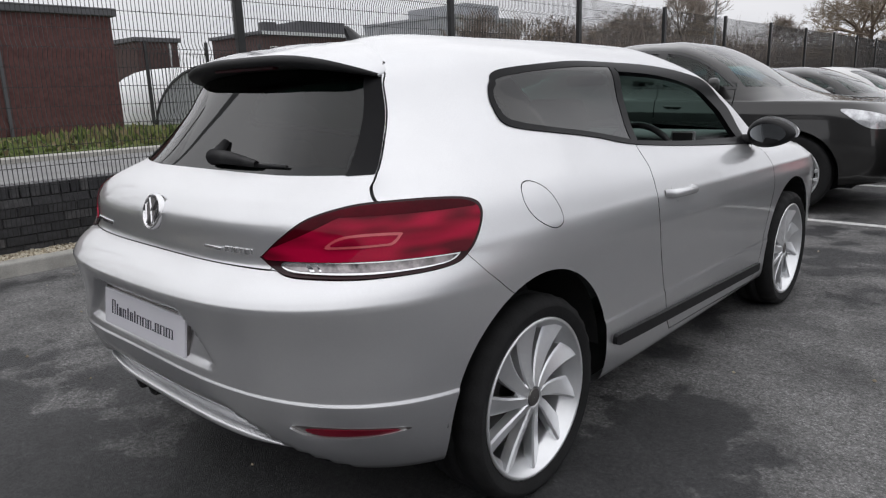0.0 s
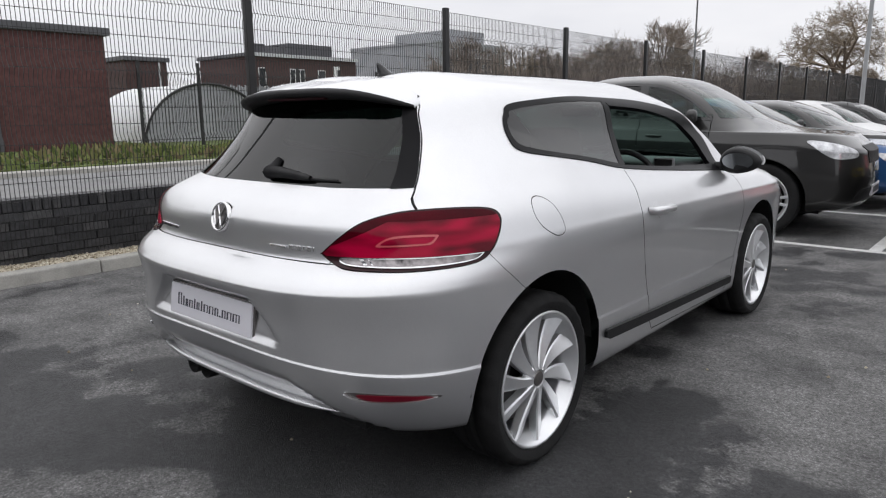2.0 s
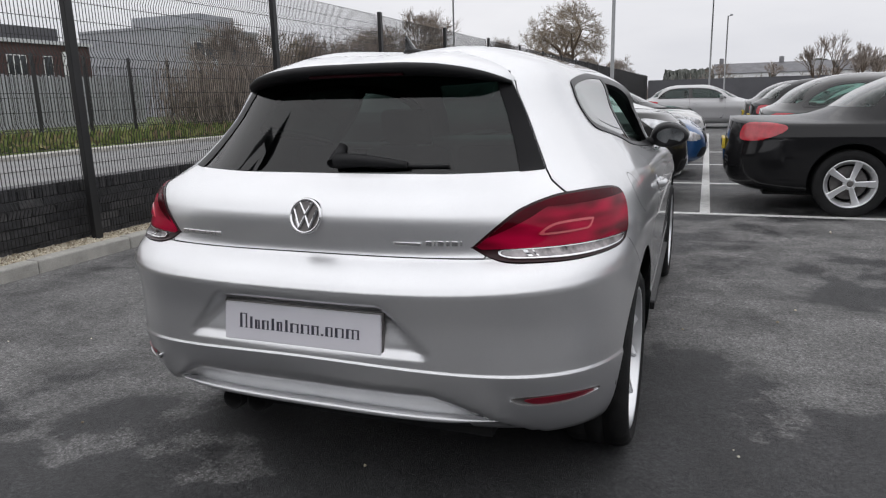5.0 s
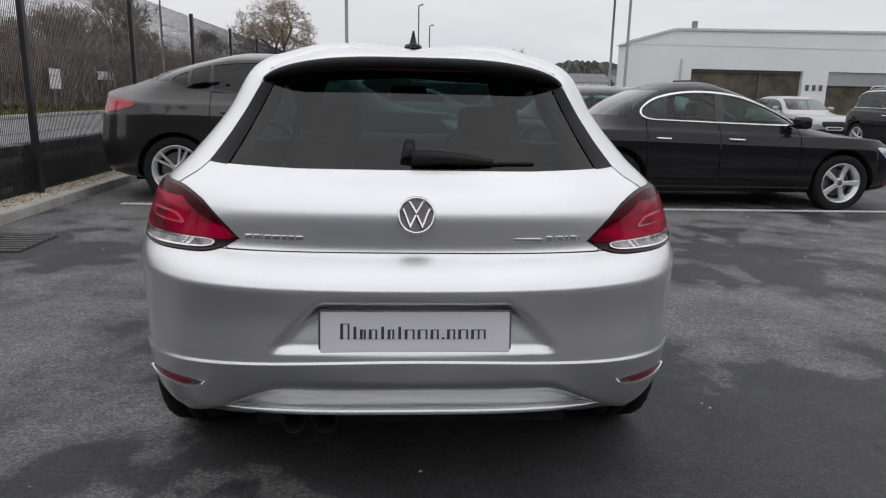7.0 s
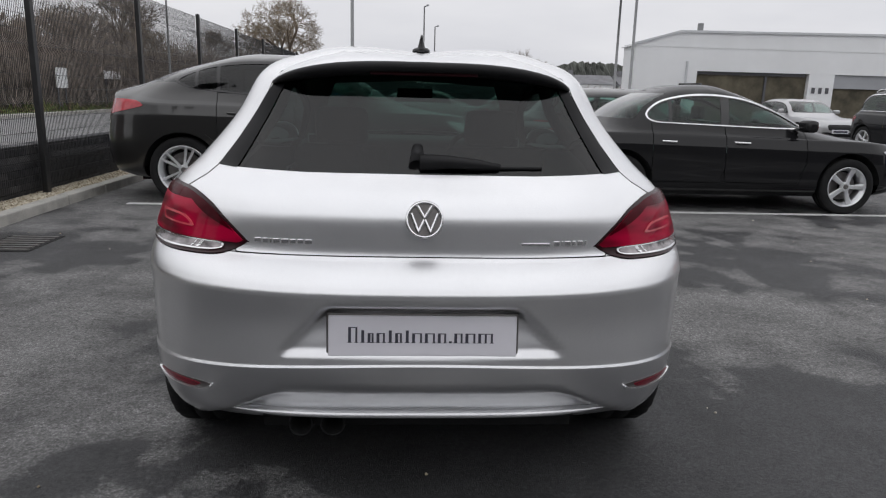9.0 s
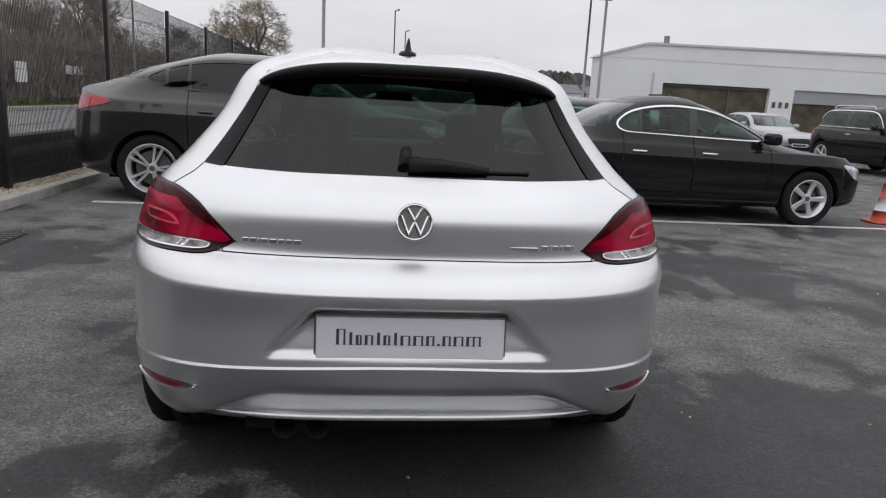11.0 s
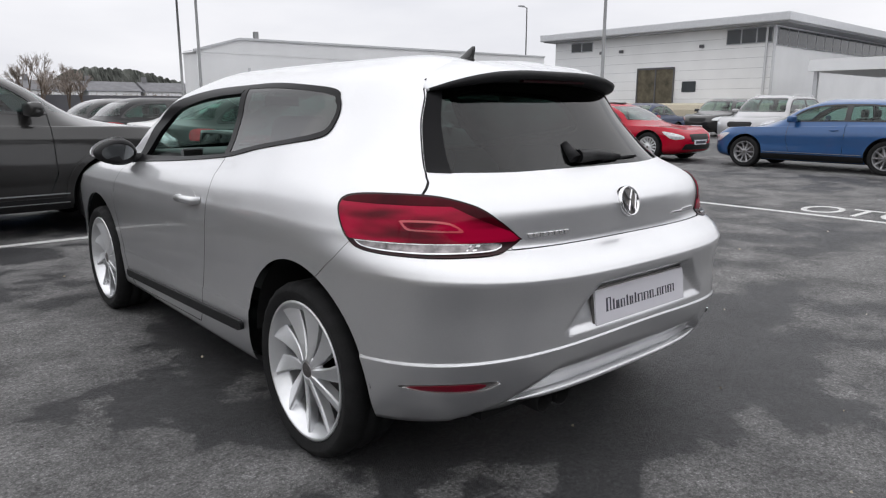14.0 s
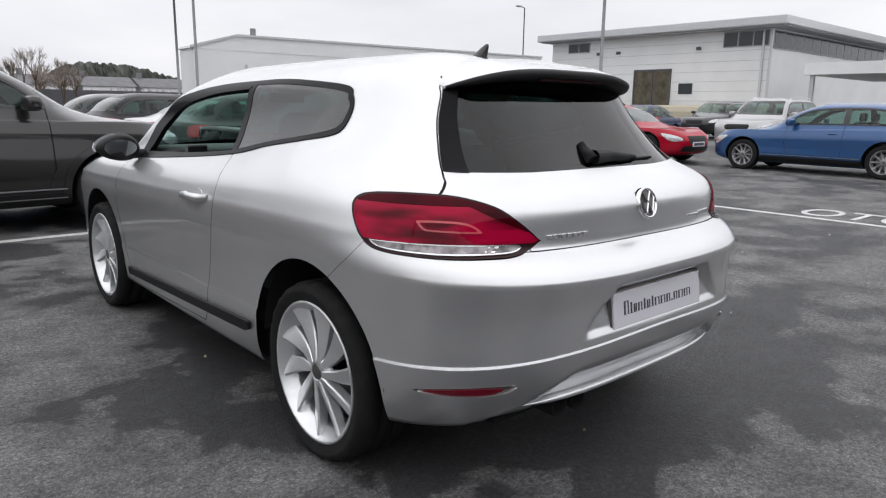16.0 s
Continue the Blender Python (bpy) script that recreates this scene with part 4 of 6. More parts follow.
# door handles and mirrors
mirror_tint = surf("tinted_mirror", (0.55, 0.58, 0.60), 0.05, metal=1.0, var=0.05)
for sd in (1, -1):
    bm = bmesh.new()
    add_tube(bm, [(sd * 0.878, 1.635, 0.837), (sd * 0.903, 1.66, 0.836), (sd * 0.910, 1.75, 0.834), (sd * 0.903, 1.85, 0.829), (sd * 0.876, 1.875, 0.827)], 0.017, seg=10)
    part("door_handle", bm, M["silver"], door_of[sd], smooth=True)
    cup = rounded([(1.690, 0.848), (1.72, 0.866), (1.78, 0.866), (1.815, 0.848), (1.80, 0.812), (1.76, 0.796), (1.72, 0.802)])
    part("handle_cup", thick(whole.copy().cut(cup, SIDE_Y, UP, right_of(sd, 0.5)), 0.0012), M["silver"], door_of[sd], smooth=True)
    bm = bmesh.new()
    ret = bmesh.ops.create_uvsphere(bm, u_segments=24, v_segments=14, radius=1.0)
    for q in ret["verts"]:
        x, y, z = q.co
        y = max(y, -0.62)
        q.co = (sd * (0.872 + 0.112 * x * (1 - 0.10 * z)), 2.80 + 0.075 * y + 0.03 * abs(x), 0.985 + 0.072 * z * (1 - 0.16 * x))
    mirror = part("door_mirror", bm, M["plastic"], hero, "black and silver door mirror", smooth=True)
    bm = bmesh.new()
    ret = bmesh.ops.create_uvsphere(bm, u_segments=24, v_segments=14, radius=1.0)
    for q in ret["verts"]:
        x, y, z = q.co
        y = max(y, 0.42)
        q.co = (sd * (0.876 + 0.115 * x * (1 - 0.10 * z)), 2.803 + 0.080 * y + 0.03 * abs(x), 0.990 + 0.073 * max(z, -0.45) * (1 - 0.16 * x))
    part("mirror_cap", bm, M["silver"], mirror, smooth=True)
    bm = bmesh.new()
    n = 20
    bm.faces.new([bm.verts.new((sd * (0.880 + 0.078 * math.cos(a)), 2.750 - 0.012 * math.sin(a) + 0.016 * math.cos(a), 0.985 + 0.046 * math.sin(a))) for a in np.linspace(0, math.tau, n, endpoint=False)])
    part("mirror_glass", bm, mirror_tint, mirror)
    bm = bmesh.new()
    add_tube(bm, [(sd * 0.73, 2.80, 0.945), (sd * 0.82, 2.81, 0.955)], 0.03, 0.022, seg=8)
    part("mirror_foot", bm, M["plastic"], mirror, smooth=True)

# wheels, wheel wells, underside, exhaust
for yy in HUBS:
    for sd in (1, -1):
        m = pose(sd * 0.779, yy, 0.318) if sd > 0 else pose(-0.779, yy, 0.318, 0, 0, 180)
        wheel_thing("wheel", hero, m, 0.318, 0.225, 0.250, 10, "turbine", swirl=-sd)
        bm = bmesh.new()
        add_well(bm, 0.388, 0.085, -0.28)
        part("wheel_well", bm, M["under"], hero, matrix=pose(sd * 0.775, yy, 0.345) if sd > 0 else pose(-0.775, yy, 0.345, 0, 0, 180))
bm = bmesh.new()
add_box(bm, -0.50, 0.30, 0.20, 0.50, 3.95, 0.42)
add_box(bm, -0.80, 1.20, 0.21, 0.80, 2.98, 0.36)
part("underbody", bm, M["under"], hero)
for x in (-0.36, -0.265):
    bm = bmesh.new()
    rings = []
    for r, y in ((0.037, 0.46), (0.037, 0.150), (0.035, 0.145), (0.032, 0.150), (0.032, 0.44)):
        rings.append([bm.verts.new((x + r * math.cos(a), y, 0.278 + r * math.sin(a))) for a in np.linspace(0, math.tau, 20, endpoint=False)])
    for q, w in zip(rings, rings[1:]):
        for k in range(20):
            bm.faces.new((q[k], q[(k + 1) % 20], w[(k + 1) % 20], w[k]))
    part("exhaust_pipe", bm, M["rubber"], hero, "dark exhaust pipe", smooth=True)

# cabin
bm = bmesh.new()
add_box(bm, -0.72, 0.55, 0.40, 0.72, 3.2, 0.46)
part("cabin_floor", bm, M["trim"], hero)


def seat(parent, x, y, w, back_h, name="front_seat"):
    s = new(name)
    s.parent, s.matrix_basis = parent, pose(x, y, 0.42)
    part("cushion", box(-w / 2, -0.05, 0.0, w / 2, 0.48, 0.20, bevel=0.05), M["seat"], s, smooth=True)
    bm = bmesh.new()
    add_box(bm, -w / 2, -0.10, 0.0, w / 2, 0.05, back_h, bevel=0.045)
    for q in bm.verts:
        q.co.y -= q.co.z * 0.30
        q.co.x *= 1 - 0.25 * max(0, q.co.z / back_h - 0.6)
    part("backrest", bm, M["seat"], s, smooth=True)
    bm = bmesh.new()
    add_box(bm, -0.13, -0.05, back_h + 0.01, 0.13, 0.05, back_h + 0.19, bevel=0.04)
    for q in bm.verts:
        q.co.y -= q.co.z * 0.30
    part("headrest", bm, M["seat"], s, smooth=True)
    return s


for x in (-0.37, 0.37):
    seat(hero, x, 1.90, 0.50, 0.58)
    seat(hero, x * 0.92, 1.02, 0.52, 0.46, "rear_seat")
bm = bmesh.new()
add_box(bm, -0.70, 2.47, 0.60, 0.70, 3.02, 0.985, bevel=0.05)
dash = part("dashboard", bm, M["trim"], hero, smooth=True)
part("parcel_shelf", box(-0.60, 0.42, 0.95, 0.60, 0.86, 0.965), M["trim"], hero)
bm = bmesh.new()
circle = [(0.37 + 0.185 * math.cos(a), 2.46 - 0.05 * math.sin(a), 0.865 + 0.175 * math.sin(a)) for a in np.linspace(0, math.tau, 33)]
add_tube(bm, circle, 0.016, seg=8, cap=False)
add_tube(bm, [(0.20, 2.46, 0.865), (0.54, 2.46, 0.865)], 0.020, seg=6)
add_tube(bm, [(0.37, 2.46, 0.865), (0.37, 2.75, 0.80)], 0.045, seg=8)
part("steering_wheel", bm, M["trim"], hero, "black steering wheel", smooth=True)
for sd in (1, -1):
    vent = part("air_vent", box(sd * 0.585 - 0.060, 2.452, 0.948, sd * 0.585 + 0.060, 2.475, 1.012, bevel=0.010), M["steel"], dash)
    part("vent_grille", box(sd * 0.585 - 0.050, 2.448, 0.957, sd * 0.585 + 0.050, 2.458, 1.003, bevel=0.004), M["under"], vent)
part("interior_mirror", box(-0.11, 2.52, 1.235, 0.11, 2.545, 1.295, bevel=0.01), M["plastic"], hero)


# ---- parked cars ----
M["alloy_two"] = surf("alloy_two_tone", (0.36, 0.36, 0.37), 0.3, metal=0.8, var=0.1, scale=9)
lamp_red = surf("car_lamp_red", (0.42, 0.008, 0.022), 0.15, var=0.25, scale=14, coat=1.0)
lamp_white = surf("car_lamp_clear", (0.62, 0.63, 0.65), 0.12, metal=0.4, var=0.4, scale=16, coat=1.0)


Shell.finer = 1


def parked_car(name, label, p, paint, m, frame_mat, alloy, style, blades, glass=None, trim_low=None, roof_rails=False, group="", fine=False, glass_line=None, pillars=None, mirror_y=None, arch_lip=None, rear_lamp=None, keen=(4,)):
    """A car with its rear at y 0 and its nose to +y. p: length, width, height, rear hub, wheelbase, wheel radius, ground gap,
    belt, lid (y, z), rear glass base and top (y, z each), windscreen top and base (y, z each), bonnet height.
    glass_line: outline of the side windows (y, z); pillars: where they are parted; keen: levels that keep an edge."""
    L, W, H, hub, wb, R, gap, belt, lid, gb, gt, wt, wbs, hood = p
    glass = glass or M["glass_far"]
    w2 = W / 2
    my = mirror_y or wbs[0] - 0.58
    ym, yn = hub + 0.15, hub + wb - 0.1
    mid_b, mid_t = [(gb[i] + gt[i]) / 2 for i in (0, 1)], [(wbs[i] + wt[i]) / 2 for i in (0, 1)]
    rear = [(0.35, gap, 3), (0.07, gap + 0.09, 3.4), (0.0, 0.55, 3.4), (0.03, belt - 0.20, 3.4), (lid[0], lid[1], 3.4), (gb[0], gb[1], 3.6), (mid_b[0] - 0.03, mid_b[1] + 0.02, 3.8), (gt[0], gt[1], 3.8), (gt[0] + 0.16, H - 0.03, 3.4), (gt[0] + 0.5, H, 2)]
    side = [(ym, w2 * 0.88, gap, yn, w2 * 0.88, gap), (ym, w2 * 0.97, gap + 0.07, yn, w2 * 0.97, gap + 0.07), (ym, w2, 0.52, yn, w2 * 0.99, 0.52), (ym, w2, belt - 0.17, yn, w2 * 0.985, belt - 0.22),
            (ym, w2 * 0.965, belt - 0.05, yn, w2 * 0.95, belt - 0.10), (max(gb[0] + 0.55, ym), w2 * 0.905, belt, wbs[0] - 0.45, w2 * 0.90, belt - 0.03), (gt[0] + 0.25, w2 * 0.82, (belt + H) / 2 - 0.01, wt[0] + 0.05, w2 * 0.81, (belt + H) / 2),
            (gt[0] + 0.45, w2 * 0.71, H - 0.085, wt[0] - 0.25, w2 * 0.70, H - 0.085), (gt[0] + 0.5, w2 * 0.52, H - 0.02, wt[0] - 0.3, w2 * 0.5, H - 0.02), (gt[0] + 0.7, 0.004, H, wt[0] - 0.5, 0.004, H)]
    front = [(3, L - 0.30, gap), (3.2, L - 0.06, gap + 0.06), (3.2, L, 0.46), (3.2, L - 0.03, hood - 0.22), (3.0, L - 0.20, hood - 0.07), (2.8, wbs[0], wbs[1]), (2.8, mid_t[0], mid_t[1] + 0.01), (2.8, wt[0], wt[1]), (2.6, wt[0] - 0.14, H - 0.025), (2, wt[0] - 0.4, H)]
    res = (50, 90, 40) if fine else (26, 40, 20)
    sh = Shell.loft(rear, side, front, res, (2, 5, 8, 6, 5, 6, 6, 4, 5) if fine else (2, 3, 4, 3, 3, 4, 4, 3, 4), sharp=keen)
    Shell.finer = 1 if fine else 0
    car = base(name, label, "car", m, group)
    full = sh.copy()
    for yy in (hub, hub + wb):
        for sd in (1, -1):
            sh.arch(yy, R + 0.01, R + 0.055, sd)
    y0, y1 = gb[0] + 0.30, wbs[0] - 0.42
    yt0, yt1 = gt[0] + 0.12, wt[0] - 0.10
    zb, zt = belt + 0.035, H - 0.115
    opening = rounded([(y0, zb + 0.02), (y0 + 0.01, zb + 0.045), ((y0 + yt0) / 2, (zb + zt) / 2 + 0.03), (yt0 + 0.10, zt - 0.01), ((yt0 + yt1) / 2, zt + 0.015), (yt1 - 0.10, zt - 0.015), ((yt1 + y1) / 2, (zb + zt) / 2 + 0.04), (y1, zb), (y1 - 0.03, zb - 0.02), ((y0 + y1) / 2, zb), (y0 + 0.05, zb)])
    pillar = (y0 + y1) / 2 - 0.05
    if glass_line:
        opening = rounded(glass_line)
        y1 = opening[:, 0].max()
        pillar = pillars[-1]
    inner = shrunk(opening, 0.045, 0.028)
    parted = [-9.0] + list(pillars or [pillar]) + [99.0]
    for sd in (1, -1):
        fp = full.copy().cut(opening, SIDE_Y, UP, right_of(sd))
        panes = []
        for k, (lo, hi) in enumerate(zip(parted, parted[1:])):
            slim = 0.05 if hi == 99.0 or k == len(parted) - 3 else 0.018
            slim_lo = 0.05 if hi == 99.0 else 0.018
            panes.append(fp.cut(np.array([(min(max(y, lo + slim_lo), hi - slim), z) for y, z in inner]), SIDE_Y, UP, right_of(sd)))
        fr = part("window_frame", thick(fp, 0.006, 0.01), M["gloss_black"], car, smooth=True)
        if frame_mat is M["chrome"]:
            rim_v = full.copy().cut(opening, SIDE_Y, UP, right_of(sd))
            rim_v.cut(shrunk(opening, 0.022, 0.016), SIDE_Y, UP, right_of(sd))
            part("chrome_trim", thick(rim_v, 0.010, 0.004), M["chrome"], fr, "thin chrome window trim", smooth=True)
        for k, pane in enumerate(panes):
            if len(pane.f):
                part("side_window", pane.bm(), M["glass_far"] if k == len(panes) - 1 else glass, fr, smooth=True)
        sh.cut(opening, SIDE_Y, UP, right_of(sd))
        for a, b in ((pillar, y1 - 0.05), (max(y0 + 0.15, hub + R + 0.02), pillar)):
            if b - a > 0.5:
                dp = sh.cut([(a, zb + 0.05), (a + 0.01, gap + 0.16), (b - 0.05, gap + 0.15), (b + 0.04, 0.6), (b + 0.02, zb + 0.05)], SIDE_Y, UP, right_of(sd, 0.45), gap=0.008)
                door = part("door", dp.bm(), paint, car, smooth=True)
                bm = bmesh.new()
                add_tube(bm, [(sd * w2 * 0.955, a + 0.10, belt - 0.13), (sd * (w2 * 0.985 + 0.02), a + 0.14, belt - 0.13), (sd * (w2 * 0.985 + 0.02), a + 0.25, belt - 0.133), (sd * w2 * 0.955, a + 0.29, belt - 0.135)], 0.013, seg=6)
                part("door_handle", bm, frame_mat if frame_mat is M["chrome"] else paint, door, smooth=True)
        if arch_lip:
            for yy in (hub, hub + wb):
                turn = np.linspace(0.0, math.pi, 40)
                big, small = R + 0.115, R + 0.052
                ring = [(yy + big * math.cos(a), R + big * math.sin(a)) for a in turn] + [(yy + small * math.cos(a), R + small * math.sin(a)) for a in turn[::-1]]
                lip_piece = full.copy().cut(ring, SIDE_Y, UP, right_of(sd, 0.45))
                if len(lip_piece.f):
                    part("arch_lip", thick(lip_piece, 0.014), arch_lip, car, smooth=True)
        # lamps
        rl = rounded(rear_lamp) + np.array([(w2 * 0.93 + 0.12) * DIAG, 0]) if rear_lamp else rounded([(-0.12, lid[1] - 0.21), (-0.10, lid[1] - 0.07), (0.10, lid[1] - 0.05), (0.30, lid[1] - 0.08), (0.28, lid[1] - 0.15), (0.10, lid[1] - 0.22)]) + np.array([(w2 * 0.93 + 0.12) * DIAG, 0])
        piece = full.copy().cut(rl, diag(sd), UP, lambda q, s=sd: (q[:, 0] * s > 0.3) & (q[:, 1] < 1.0))
        if len(piece.f):
            part("rear_lamp", thick(piece, 0.008), lamp_red, car, "red rear lamp", smooth=True)
        e1 = (sd * DIAG, -DIAG, 0)
        c = (w2 * 0.93 - L + 0.12) * DIAG
        hl = rounded([(c - 0.20, hood - 0.26), (c - 0.18, hood - 0.20), (c, hood - 0.14), (c + 0.24, hood - 0.10), (c + 0.25, hood - 0.14), (c + 0.06, hood - 0.27)])
        piece = full.copy().cut(hl, e1, UP, lambda q, s=sd: (q[:, 0] * s > 0.2) & (q[:, 1] > L - 1.2))
        if len(piece.f):
            part("headlight", thick(piece, 0.008), lamp_white, car, "clear headlight", smooth=True)
        bm = bmesh.new()
        far_x, near_x = sd * (w2 * 0.955 + 0.185), sd * (w2 * 0.955 - 0.005)
        add_box(bm, min(far_x, near_x), my - 0.045, belt + 0.005, max(far_x, near_x), my + 0.065, belt + 0.14, bevel=0.036)
        for q in bm.verts:
            q.co.y += 0.25 * (abs(q.co.x) - w2 * 0.95)
        add_box(bm, min(sd * w2 * 0.86, sd * (w2 * 0.955 + 0.02)), my - 0.02, belt + 0.02, max(sd * w2 * 0.86, sd * (w2 * 0.955 + 0.02)), my + 0.04, belt + 0.05)
        part("door_mirror", bm, paint, car, smooth=True)
        if trim_low:
            st = full.copy().cut([(hub + R + 0.05, gap + 0.02), (hub + wb - R - 0.05, gap + 0.02), (hub + wb - R - 0.05, gap + 0.13), (hub + R + 0.05, gap + 0.13)], SIDE_Y, UP, right_of(sd, 0.4))
            part("sill_cladding", thick(st, 0.012), trim_low, car, smooth=True)
            for z0 in (0.075, 0.155):
                sv = full.copy().cut([(hub + R + 0.08, gap + z0), (hub + wb - R - 0.08, gap + z0), (hub + wb - R - 0.08, gap + z0 + 0.014), (hub + R + 0.08, gap + z0 + 0.014)], SIDE_Y, UP, right_of(sd, 0.4))
                part("sill_trim", thick(sv, 0.016), M["steel"], car, "thin satin sill trim", smooth=True)
        if roof_rails:
            bm = bmesh.new()
            add_tube(bm, [(sd * w2 * 0.66, yt0 + 0.1, H - 0.05), (sd * w2 * 0.64, yt0 + 0.2, H + 0.01), (sd * w2 * 0.63, yt1 - 0.35, H + 0.01), (sd * w2 * 0.64, yt1 - 0.25, H - 0.05)], 0.016, seg=6)
            part("roof_rail", bm, M["alloy"], car, smooth=True)
    # screens
    hw = w2 * 0.80
    rg = [(-hw, gb[1] + 0.02), (hw, gb[1] + 0.02), (hw * 0.80, gt[1] - 0.03), (-hw * 0.80, gt[1] - 0.03)]
    part("rear_window", full.copy().cut(rg, ACROSS, UP, lambda q: q[:, 1] < gt[0] + 0.3).bm(), glass, car, smooth=True)
    sh.cut(rg, ACROSS, UP, lambda q: q[:, 1] < gt[0] + 0.3)
    ws = [(-hw, wbs[1] + 0.01), (0, wbs[1]), (hw, wbs[1] + 0.01), (hw * 0.80, wt[1] - 0.02), (-hw * 0.80, wt[1] - 0.02)]
    part("windscreen", full.copy().cut(ws, ACROSS, UP, lambda q: q[:, 1] > wt[0] - 0.3).bm(), M["glass_far"], car, smooth=True)
    sh.cut(ws, ACROSS, UP, lambda q: q[:, 1] > wt[0] - 0.3)
    part("body", sh.bm(), paint, car, smooth=True)
    lin = sh.copy()
    lin.f = lin.f[lin.v[lin.f][:, :, 2].mean(1) > belt - 0.2]
    part("cabin_lining", lin.bm(-0.02), M["trim"], car)
    # front and rear fittings
    gr = [(-0.36, hood - 0.33), (0.36, hood - 0.33), (0.40, hood - 0.16), (-0.40, hood - 0.16)]
    piece = full.copy().cut(gr, ACROSS, UP, lambda q: q[:, 1] > L - 0.6)
    if len(piece.f):
        part("grille", thick(piece, 0.006), M["plastic"], car, "black front grille")
    lg = [(-0.62, gap + 0.11), (0.62, gap + 0.11), (0.55, gap + 0.24), (-0.55, gap + 0.24)]
    piece = full.copy().cut(lg, ACROSS, UP, lambda q: q[:, 1] > L - 0.6)
    if len(piece.f):
        part("lower_grille", thick(piece, 0.006), M["plastic"], car)
    fpl = part("number_plate", box(-0.26, L - 0.012, 0.40, 0.26, L + 0.012, 0.51, bevel=0.004), M["plate_white"], car, "white front number plate")
    part("plate_marks", box(-0.22, L + 0.010, 0.425, 0.22, L + 0.0145, 0.485), M["ink"], fpl)
    rpl = part("number_plate", box(-0.26, -0.012, 0.62, 0.26, 0.02, 0.73, bevel=0.004), M["plate_yellow"], car, "yellow rear number plate")
    part("plate_marks", box(-0.22, -0.0145, 0.645, 0.22, -0.010, 0.705), M["ink"], rpl)
    bm = bmesh.new()
    add_box(bm, -w2 * 0.62, 0.4, gap - 0.03, w2 * 0.62, L - 0.4, gap + 0.25)
    part("underbody", bm, M["under"], car)
    bm = bmesh.new()
    add_box(bm, -w2 * 0.80, gb[0] + 0.5, belt - 0.32, w2 * 0.80, wbs[0] - 0.3, belt - 0.26)
    part("cabin_floor", bm, M["trim"], car)
    for x in (-0.36, 0.36):
        for y, nm in ((pillar - 0.10, "front_seat"), (max(pillar - 0.95, gb[0] + 0.45), "rear_seat")):
            bm = bmesh.new()
            add_box(bm, x - 0.22, y - 0.08, belt - 0.30, x + 0.22, y + 0.05, belt + 0.10, bevel=0.04)
            add_box(bm, x - 0.12, y - 0.10, belt + 0.11, x + 0.12, y - 0.01, belt + 0.27, bevel=0.03)
            part(nm, bm, M["seat"], car, smooth=True)
    for yy in (hub, hub + wb):
        for sd in (1, -1):
            wheel_thing("wheel", car, pose(sd * (w2 - 0.125), yy, R) if sd > 0 else pose(-(w2 - 0.125), yy, R, 0, 0, 180), R, 0.225, R - 0.095, blades, style, alloy=alloy)
            bm = bmesh.new()
            add_well(bm, R + 0.06, 0.10, -0.26)
            part("wheel_well", bm, M["under"], car, matrix=pose(sd * (w2 - 0.12), yy, R) if sd > 0 else pose(-(w2 - 0.12), yy, R, 0, 0, 180))
    return car


SALOON = (4.80, 1.79, 1.43, 1.00, 2.86, 0.325, 0.20, 0.93, (0.06, 0.95), (0.72, 1.00), (1.42, 1.355), (2.50, 1.37), (3.30, 0.98), 0.82)
SUV_COUPE = (4.38, 1.88, 1.66, 0.94, 2.55, 0.365, 0.25, 1.13, (0.10, 1.23), (0.34, 1.30), (1.32, 1.60), (2.52, 1.60), (3.30, 1.165), 1.06)
SUV_GLASS = [(0.86, 1.345), (1.05, 1.45), (1.32, 1.525), (1.72, 1.565), (2.16, 1.558), (2.45, 1.505), (2.72, 1.365), (2.93, 1.185), (2.95, 1.160), (2.91, 1.152), (2.27, 1.172), (1.61, 1.205), (1.18, 1.24), (0.95, 1.285)]
NEAR_SALOON = (4.74, 1.79, 1.45, 1.14, 2.70, 0.325, 0.20, 0.94, (0.06, 0.96), (0.98, 1.03), (1.66, 1.37), (2.56, 1.385), (3.56, 0.99), 0.84)
SALOON_GLASS = [(1.42, 1.08), (1.46, 1.16), (1.62, 1.26), (1.90, 1.325), (2.25, 1.335), (2.60, 1.285), (2.95, 1.16), (3.26, 1.00), (3.29, 0.972), (3.24, 0.965), (2.40, 0.985), (1.75, 1.005), (1.50, 1.02)]
SUV = (4.65, 1.90, 1.66, 0.93, 2.81, 0.36, 0.25, 1.08, (0.06, 1.05), (0.16, 1.12), (0.60, 1.56), (2.72, 1.59), (3.46, 1.12), 0.99)
HATCH = (4.32, 1.77, 1.42, 0.78, 2.69, 0.32, 0.19, 0.95, (0.06, 0.96), (0.22, 1.02), (0.72, 1.345), (2.25, 1.36), (3.05, 0.98), 0.82)
COUPE = (4.18, 1.83, 1.35, 0.82, 2.505, 0.335, 0.18, 0.91, (0.08, 0.94), (0.55, 1.0), (1.30, 1.285), (2.15, 1.295), (2.92, 0.94), 0.80)


def east(x_rear, y_mid):
    return pose(x_rear, y_mid, 0, 0, 0, -90)


